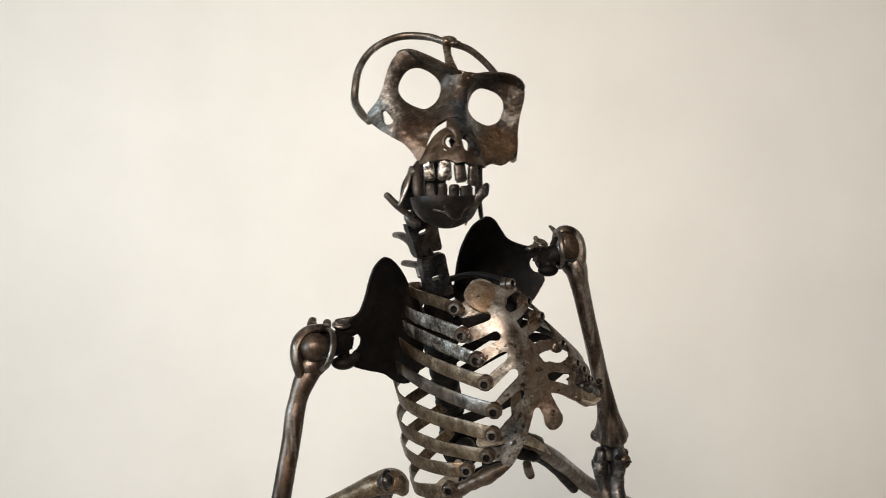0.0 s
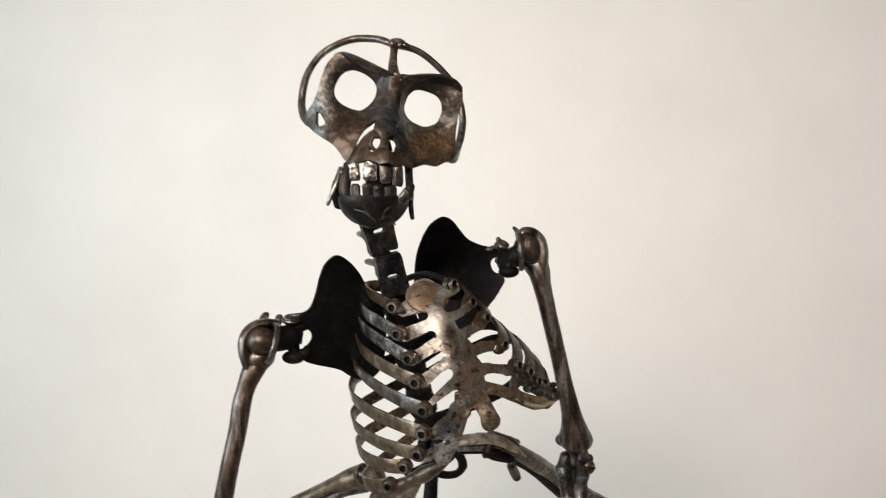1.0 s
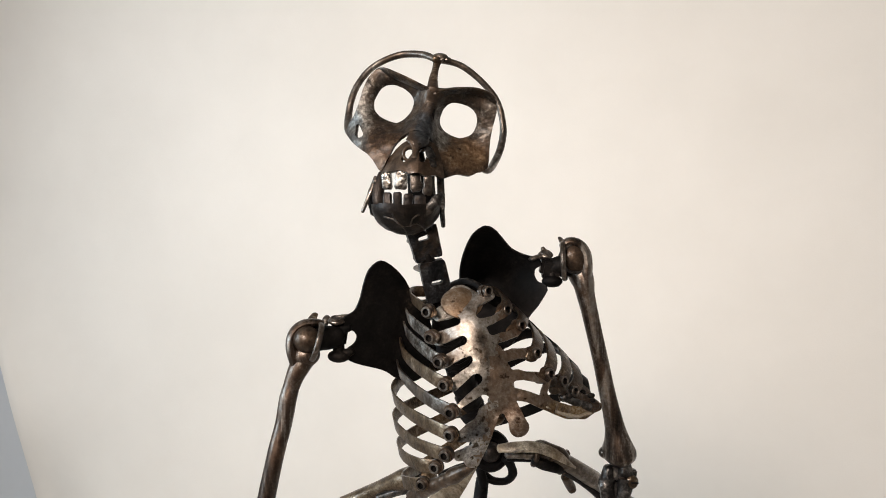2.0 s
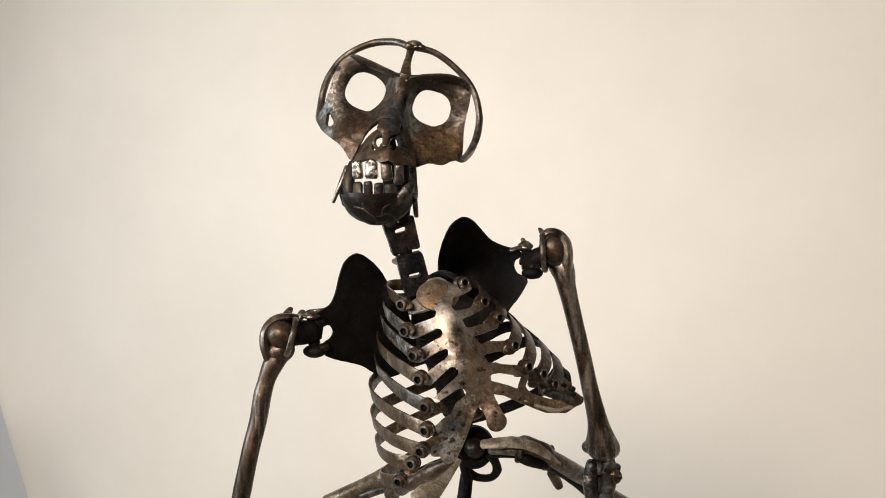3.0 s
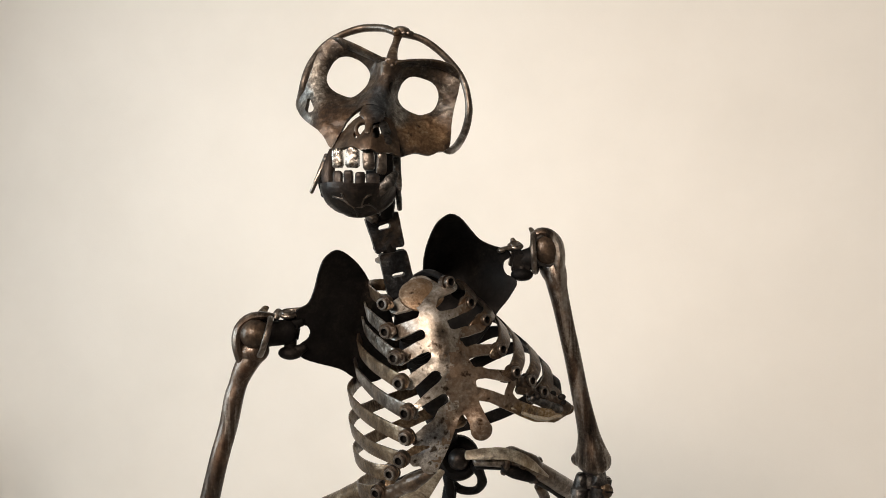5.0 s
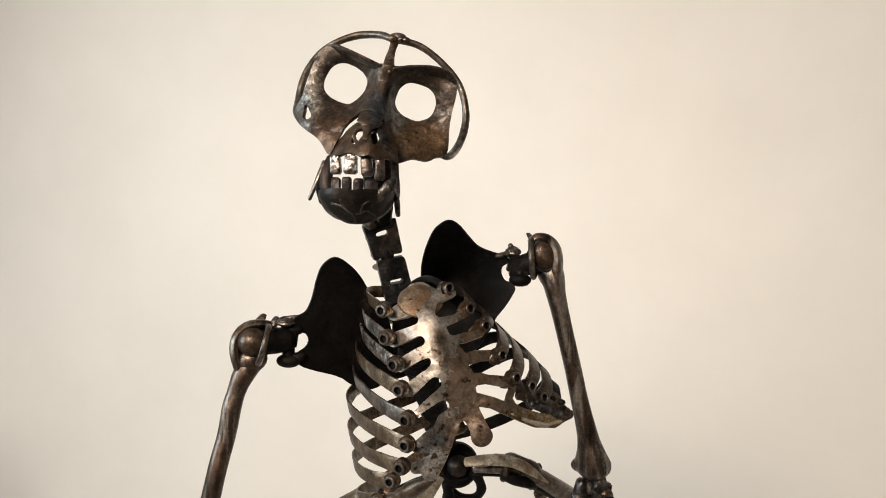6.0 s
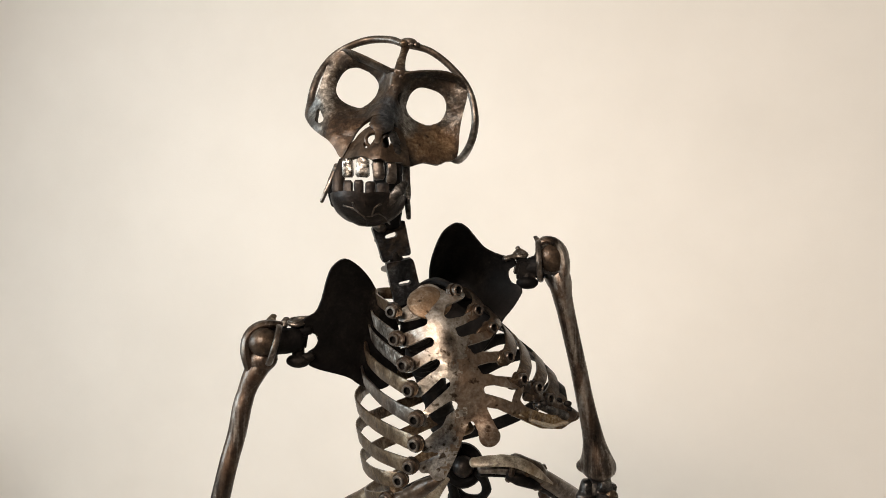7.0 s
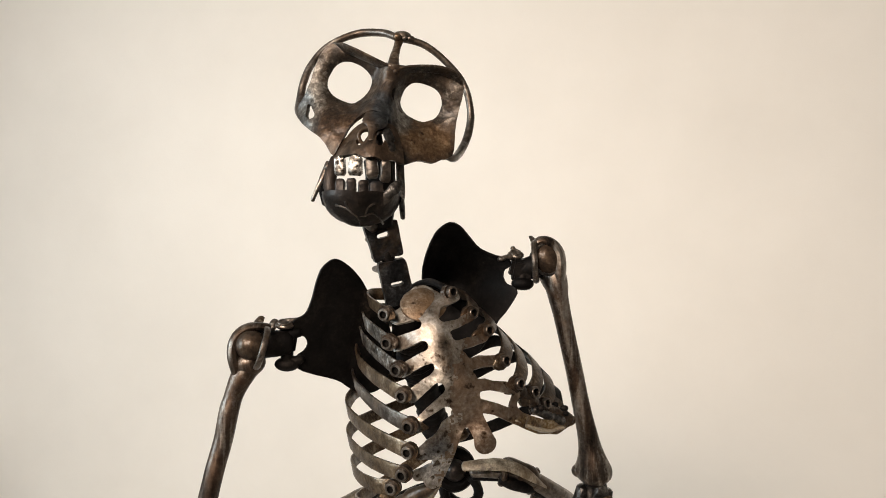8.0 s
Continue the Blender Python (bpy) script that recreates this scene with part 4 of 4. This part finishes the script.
def socket_depth(x, z):
    y = face_depth(x, z)
    for ex, ez, rx, rz, turn in eyes:
        y = y + 22.0 * np.exp(-((x - ex) ** 2 + (z - ez) ** 2) / 26 ** 2)
    return y - 8.5 - 9.0 * np.exp(-(np.maximum(dist_chain(x, z, nose), 0) / 8.0) ** 2)


sheet((-173.5, 19.4, 87, 232.3), face_field, socket_depth, 4, face, 1.6, 1.6)
strap([(-133.5, 16, 222.5), (-122, 0, 222.5), (-107, -8, 216), (-84, -12.5, 204.8), (-64, -15, 195)], 12.5, 3.2, face, up=(-0.1, -0.8, 0.6), up_end=(0, -0.95, 0.3))
strap([(-60, -16, 194.5), (-36, -12, 198.3), (-13, -8, 198.6), (3, -5, 193.5), (12, 2, 184)], 11.5, 3.2, face, up=(0, -0.95, 0.3), up_end=(0.1, -0.85, 0.5))
tube([(-64, -13, 189, 5), (-68.6, -18, 174, 5.6), (-73, -22.5, 160, 7.2), (-77, -29, 147, 10.5), (-79.5, -36.5, 137, 13.8), (-80.5, -41.5, 131, 12.5), (-82, -46, 125.5, 5), (-83.4, -52, 114, 3)], face, flat=0.34, up=(0, 1, 0), lump=0.2)
tube([(-63.5, 21.7, 204.8, 7.4), (-64.2, 30.6, 212.4, 6.8), (-63.7, 43.5, 225.2, 5.5), (-61.4, 60.2, 240.7, 4.6), (-58.7, 72.5, 255.4, 5.7)], rust, flat=0.8)
chunk((-62.1, -15.3, 196.1), (17, 10, 9), (0, 10, 10), rust, 0.35)
# Black strip that paints the shade right of the nose ridge.
tube([(-61.3, -9.1, 183.3, 3.3), (-66.1, -14.1, 169.2, 5.2), (-67.8, -17.4, 153.7, 4.5)], black, flat=0.5, up=(0, 1, 0))
# Added black plug that keeps the right nostril dark.
tube([(-79.3, -18.4, 124.5, 5.8), (-76.9, -23.6, 112.2, 5.8)], black)
ball((-56, 72.4, 257.6), 8, worn, (1.45, 1, 0.85))
ball((-61.5, 64.5, 254.5), 5.2, rib_steel)
ball((-46.5, 71, 254.5), 5, worn, (1.3, 1, 0.9))
tube([(-165.5, 26, 150.5, 4.6), (-171, 43.3, 161.4, 5.2), (-174.4, 71.8, 180.9, 4.8), (-172.1, 79.8, 202.7, 4.7), (-165.7, 89.5, 224.4, 4.7), (-152.3, 96.6, 245.2, 4.8), (-132.9, 100.3, 260.1, 4.8), (-106.6, 101.9, 269.7, 5.2), (-78, 85.7, 265.6, 5.1), (-61.2, 72.5, 256.6, 4.7), (-29.5, 75, 249.5, 4.6), (-0.5, 80, 229, 4.6), (20, 83, 203.5, 4.7), (28, 82, 171.5, 4.7), (25, 77, 144.5, 5), (16, 60.5, 122.5, 5), (5.5, 22, 107.5, 4.8), (-4, 6, 107, 3.6)], worn, flat=0.9, lump=0.02)

# muzzle with nostrils, and teeth
muzzle_edge = [(-84, 136.8), (-97.1, 132.3), (-106.9, 122.9), (-113.2, 113.2), (-118.3, 104.9), (-122.5, 95.1), (-113.3, 96.9), (-96.3, 98.7), (-88, 94.7), (-78.9, 96), (-71, 92.4), (-58.7, 94.2), (-51.3, 90.7), (-51.7, 105.9), (-54.3, 116.8), (-58.8, 128.4), (-66.2, 134.4)]
muzzle_depth = bent([(-84, 136.8, -29.6), (-107, 123, -23.8), (-120.9, 96.1, -29.2), (-96.3, 98.7, -54.4), (-82.8, 110.6, -53.5), (-79.2, 96.4, -58.2), (-51.4, 92.1, -31), (-54.4, 117, -25.3), (-66.1, 132.9, -30.2), (-58.4, 95.1, -48.5), (-69.6, 109.4, -48.5)], 0.5)
nostrils = [[(-94, 112.5, 4.2), (-90, 121, 6)], [(-75, 110.5, 3.4), (-73, 119.5, 5)]]
sheet((-128.5, -45.3, 84.7, 142.8), lambda x, z: np.maximum(dist_loop(x, z, muzzle_edge), -np.minimum(dist_chain(x, z, nostrils[0]), dist_chain(x, z, nostrils[1]))), muzzle_depth, 4.5, muzzle_steel, 1.4, 1.4)
ring((-87.9, -40, 119.4), (-0.2, -1, 0.1), 8.5, 2.2, muzzle_steel)
tube([(-68.1, -36.6, 126.8, 5), (-63.5, -46.7, 114, 5.6), (-62.4, -45.5, 105.4, 5)], dark, flat=0.6)
wedge((-114.5, -42.5, 88), (12.2, 8, 20), (-1, -3, -11), tooth, 0.9)
wedge((-98.3, -47.5, 88), (15.6, 8.5, 20.5), (4, 2, -6), tooth, 0.88)
wedge((-81.6, -48.5, 86.5), (13.4, 8, 22), (-4, -5, 4), worn, 0.88)
wedge((-67.8, -49, 82.8), (11.6, 8, 23), (4, 1, 12), worn, 0.86)
wedge((-113.6, -44, 65), (10.2, 8, 18.5), (-7, -3, -8), jaw_steel, 1.04)
wedge((-101.8, -49.5, 65.4), (10, 8, 18.5), (3, -2, -4), jaw_steel, 1.04)
wedge((-89.8, -52, 64.4), (10.6, 8, 17), (-3, 3, 2), jaw_steel, 1.06)
wedge((-76.4, -52.5, 62.6), (13.8, 8, 18), (0, -4, 10), blued, 1.04)
tube([(-74, -51.3, 50.2, 4), (-68, -56.2, 54.5, 6.4), (-63, -57.4, 59.5, 5.4), (-58.5, -57, 64, 6.2), (-52.2, -51.4, 72.4, 4)], dark, flat=0.4, up=(0, 1, 0), lump=0.5, step=2.5)
tube([(-120, -29.2, 97.4, 5.6), (-124.2, -35, 81.5, 6.6), (-125.5, -38.6, 66.7, 6.8), (-122.8, -39.8, 55.9, 5.6)], jaw_steel, flat=0.5, up=(0, 1, 0), lump=0.25)
tube([(-129.8, -24, 93.8, 3.4), (-136.8, -26.5, 71.6, 4), (-144.1, -26.5, 53.2, 3.4)], worn, flat=0.6, lump=0.2)
tube([(-53.7, -26.1, 95.2, 4.5), (-52.6, -22.6, 74.4, 4.5), (-51.6, -19.1, 58.6, 4.5), (-49.6, -20.2, 36.7, 3.2)], dark, flat=0.7)
tube([(-118.7, -20.9, 102.3, 5.1), (-128, -18.9, 87.1, 8.4), (-132, -13.9, 68.9, 9), (-130, -6.5, 51.8, 8)], black, flat=0.5, lump=0.2)
ball((-127.9, -30.1, 88), 4.5, worn)

# lower jaw, a hammered bowl
jaw_centre, jaw_size = np.array((-92.9, -35.1, 60.7)), (40.4, 40.9, 34.1)
jaw = []
for i in range(13):
    g = math.pi / 2 * i / 12
    ring_points = []
    for j in range(25):
        h = math.radians(-20 + 220 * j / 24)
        q = np.array((-math.cos(h) * math.cos(g), -math.sin(h) * math.cos(g), -math.sin(g))) * jaw_size
        q[1] += 0.4 * max(0.0, q[0])
        q[2] = min(q[2], -2.0 + 6.0 * abs(math.cos(h)))
        ring_points.append(jaw_centre + q + 1.3 * noise.noise(Vector(q * 0.1)) * unit(q))
    jaw.append(ring_points)
inner = [[jaw_centre + (p - jaw_centre) * 0.92 for p in r] for r in jaw]
n = 25
outer_faces = [(i * n + j, i * n + j + 1, (i + 1) * n + j + 1, (i + 1) * n + j) for i in range(12) for j in range(n - 1)]
o = 13 * n
rim = [(j, j + 1, o + j + 1, o + j) for j in range(n - 1)] + [(i * n + e, (i + 1) * n + e, o + (i + 1) * n + e, o + i * n + e) for i in range(12) for e in (0, n - 1)]
add([p for r in jaw + inner for p in r], outer_faces + [tuple(o + i for i in q)[::-1] for q in outer_faces] + rim, jaw_steel)


def jaw_front(x, z):
    u, v = (x - jaw_centre[0]) / jaw_size[0], (z - jaw_centre[2]) / jaw_size[2]
    return jaw_centre[1] - jaw_size[1] * math.sqrt(max(0.0, 1 - u * u - v * v)) + 0.4 * max(0.0, x - jaw_centre[0])


for vein in ([(-106, 49), (-103, 42), (-96, 36.5), (-87, 36)], [(-96, 36.5), (-92, 31), (-93, 27.5)], [(-87, 36), (-80, 39), (-74, 36), (-70, 30)], [(-116, 46), (-110, 44.5), (-103, 42)], [(-87, 36), (-84, 44), (-77, 49)]):
    tube([(x, jaw_front(x, z) + 0.3, z, 1.1) for x, z in vein], dark, lump=0.4, sides=8)

# hips and thighs
ball((33, 352, -335.8), 17.5, jaw_steel)
ring((31.5, 366, -337.5), (0.1, -0.95, 0.2), 26, 10.5, black)
ball((34, 386, -345), 30, black)
tube([(59.4, 347.7, -344.6, 11.1), (68.5, 353.1, -361.5, 8.4), (71, 360.2, -377, 8), (61, 370.9, -391, 8), (39, 377.2, -392.5, 8.4), (20, 383.1, -382, 9.5)], black, flat=0.8)
tube([(58.6, 331.3, -332.6, 10.1), (87.7, 327.7, -330.2, 12.8), (119.6, 327.5, -332, 15.5), (152.1, 331.2, -344.8, 17.4), (193.6, 361.7, -374.6, 18.8), (239.9, 407.7, -414.5, 19.5), (296.6, 442.3, -460, 20), (372.7, 463, -508.1, 20.4), (448.2, 475.7, -549, 20.6)], worn, flat=0.8)
# Two black bars that paint the shaded underside of the far thigh.
tube([(60.6, 334.7, -341.4, 5.4), (105.9, 326.7, -340.5, 6.2), (142.2, 327.1, -352.8, 8), (194.8, 369.4, -391.1, 8.4), (264.8, 433.8, -459.7, 9)], black)
tube([(100, 311.5, -338.6, 6.3), (118.3, 314.8, -344.7, 9.9), (139.4, 317.5, -351.4, 9.1), (157.5, 337.8, -361.9, 6.4)], black)
tube([(98.6, 316.7, -315.9, 4.5), (112.2, 317.3, -313.5, 8.1), (127.6, 317.2, -318.2, 7.2), (145.6, 316.4, -327.6, 9), (155.4, 322, -338.7, 8.2)], worn, lump=0.3)
tube([(173.3, 434.4, -403.4, 8), (186.9, 459.8, -427.6, 9.1), (192.3, 462.3, -438.6, 7.1)], rust)
# Pale bar with its lit top put into the colour.
tube([(44, 312, -318.5, 8), (72.7, 308, -315, 9.8), (94.9, 306, -313.5, 10), (117.2, 304, -317.2, 9.4), (137.5, 302.5, -326, 8.2), (156, 305.4, -338.9, 5), (171, 318.4, -351.4, 2)], pale, flat=0.42, up=(0.1, 0.75, -0.65), lump=0.1)
tube([(-64.2, 387.6, -411.8, 9.6), (-72.9, 390.3, -398.3, 21.2), (-89.2, 394.8, -392.1, 24.1), (-115, 401.6, -399, 20.4), (-145.3, 426.1, -419, 17.8), (-180.9, 456.2, -443.8, 17.2), (-232.8, 482.1, -473.4, 16.5)], rib_steel, flat=0.9)
ball((-98.1, 376.2, -384.1), 14, dark)
ring((-96.3, 375.8, -383.2), (0.75, -0.6, 0.1), 16, 2.8, worn)
tube([(-88, 394, -411.1, 9.6), (-124.8, 403.6, -421.4, 7.8), (-161.9, 413.2, -437.4, 7.8)], dark)
# Pale strip, the cloth's reflection painted in.
tube([(5.3, 294.6, -338.2, 5.3), (-13.8, 265.5, -352.1, 10.4), (-33.1, 244.9, -364.3, 17), (-51.6, 224.1, -378.2, 20.8)], pale, flat=0.35, up=(0.2, 0.8, -0.55))
# Pale streak that paints the highlight under the rib arch.
tube([(78.7, 24.6, -185.2, 2.7), (101.2, 43.7, -197.5, 4.2), (125.7, 70.8, -207.8, 5.7), (147.2, 94.6, -208.8, 4.4)], pale, flat=0.5, lump=0.4)
tube([(15, 359.1, -364.8, 7.5), (20.7, 365.3, -393, 8.5), (15.2, 374.5, -426.4, 9.5)], black)
tube([(-7.4, 20.5, -256, 4.7), (-22.2, 28.4, -267.1, 8.2), (-42, 46, -282.9, 9), (-67.3, 73.4, -304.6, 9.3), (-88.5, 108.2, -327.9, 8.9)], muzzle_steel, flat=1.0, lump=0.3)
tube([(-13, 30.3, -260.1, 5.5), (-30.8, 51.7, -273.4, 6.3), (-49.4, 73.3, -287.8, 5.7)], black)

# seat bones that rest on the plinth
tube([(20.9, 373.9, -388.2, 11.4), (15, 357.5, -429.8, 12.2), (10.9, 323.6, -472.4, 12.7), (9.7, 288.2, -546.4, 14.1)], black)
tube([(-42, 255.5, -376.4, 11.1), (-33.1, 243, -439.9, 11.9), (-26.8, 230.2, -543.7, 13.4)], black)

# wire wound round the far thigh
coil = []
for i in range(47):
    k = i / 46
    g = 2 * math.pi * 2.4 * k + 3.6
    coil.append((101 + 58 * k, 325 + 14 * k + 17 * math.sin(g), -331 - 17 * k + (16 + 3 * k) * math.cos(g), 5 + 1.2 * math.sin(3.1 * i)))
tube(coil, muzzle_steel, up=(1, 0, 0.1), step=7.0, lump=0.3, sides=8)

# weld beads at the joints
ball((-65.4, -12.4, 195.7), 2.3, face, (1.1, 0.8, 1), 10)
ball((-60, -16, 192.6), 2.8, face, (0.9, 0.8, 0.9), 10)
ball((-57.5, -16.2, 193.4), 1.6, face, (1.4, 0.8, 1.2), 10)
ball((-63.6, -18, 198.8), 1.6, face, (1.1, 0.8, 0.7), 10)
ball((-60.2, -19.9, 192.7), 2.3, face, (1.1, 0.8, 1.1), 10)
ball((-61.6, 69.9, 255.2), 2.6, worn, (1.1, 0.8, 0.8), 10)
ball((-51.4, 69.5, 254.7), 2.7, worn, (1, 0.8, 0.8), 10)
ball((-57.5, 70.6, 253.4), 2.2, worn, (1.3, 0.8, 0.9), 10)
ball((-51.7, 63.8, 254.4), 1.9, worn, (1.3, 0.8, 0.9), 10)
ball((-53.2, 64.7, 253.7), 2.5, worn, (1.3, 0.8, 0.8), 10)
ball((-162.3, 33.1, 152.9), 2.3, face, (0.9, 0.8, 0.8), 10)
ball((-163.4, 32.2, 153.3), 1.6, face, (1.1, 0.8, 0.9), 10)
ball((-162, 27.3, 149.8), 2.2, face, (0.9, 0.8, 0.9), 10)
ball((-164, 33.5, 152.1), 2.4, face, (1, 0.8, 1.1), 10)
ball((-163.7, 32.6, 151.5), 2.2, face, (0.9, 0.8, 1.2), 10)
ball((115.1, 59.9, -178.7), 3.7, black, (1, 0.8, 1.1), 10)
ball((97.8, 64.2, -172.6), 3.7, black, (0.8, 0.8, 0.8), 10)
ball((93, 68.5, -173.1), 2.8, black, (1.4, 0.8, 0.8), 10)
ball((109.9, 62.7, -176.9), 2.3, black, (0.9, 0.8, 0.9), 10)
ball((99.4, 65, -174.7), 4.1, black, (1.4, 0.8, 1), 10)
ball((99.9, 63.6, -167.3), 2.2, black, (0.8, 0.8, 1.2), 10)
ball((99.5, 62.9, -164.4), 3.5, black, (1.1, 0.8, 1.1), 10)
ball((135.1, 99.3, -205.7), 3.3, black, (1.2, 0.8, 1.2), 10)
ball((140.3, 103.4, -183.3), 4.1, black, (1, 0.8, 1), 10)
ball((150.4, 98, -186.1), 3.9, black, (1.3, 0.8, 1), 10)
ball((135.4, 103.1, -188.6), 3.5, black, (0.8, 0.8, 1), 10)
ball((153, 99.3, -193.1), 3, black, (1.2, 0.8, 1), 10)
ball((129.6, 101, -198.4), 3.8, black, (0.8, 0.8, 1), 10)
ball((134.9, 103.8, -195.3), 3.2, black, (1.2, 0.8, 1.2), 10)
ball((140.6, 99.6, -195.1), 3.6, black, (0.9, 0.8, 0.8), 10)

sculpture = finish("skeleton_sculpture", [Vector(v) * 0.001 for v in V], F, MATS, M, True, 0.6)
sculpture.matrix_world = PLACE
tagged(sculpture, "welded steel ape skeleton sculpture, worn brown and black metal, seated", "sculpture")


def plinth(low, high):
    """A painted display block with a slightly overhanging top board."""
    ob = new("display_plinth")
    ob.location = ((low[0] + high[0]) / 2, (low[1] + high[1]) / 2, 0)
    for name, a, b in (("body", (low[0] + 0.015, low[1] + 0.015, 0), (high[0] - 0.015, high[1] - 0.015, high[2] - 0.03)), ("top_board", (low[0], low[1], high[2] - 0.03), high)):
        p = slab(name, [a[i] - ob.location[i] for i in range(3)], [b[i] - ob.location[i] for i in range(3)], PLINTH, 0.004)
        p.parent = ob
    return ob


tagged(plinth((-0.15, 0.85, 0), (0.45, 1.45, 0.93)), "plain pale painted plinth that carries the seated sculpture", "plinth")
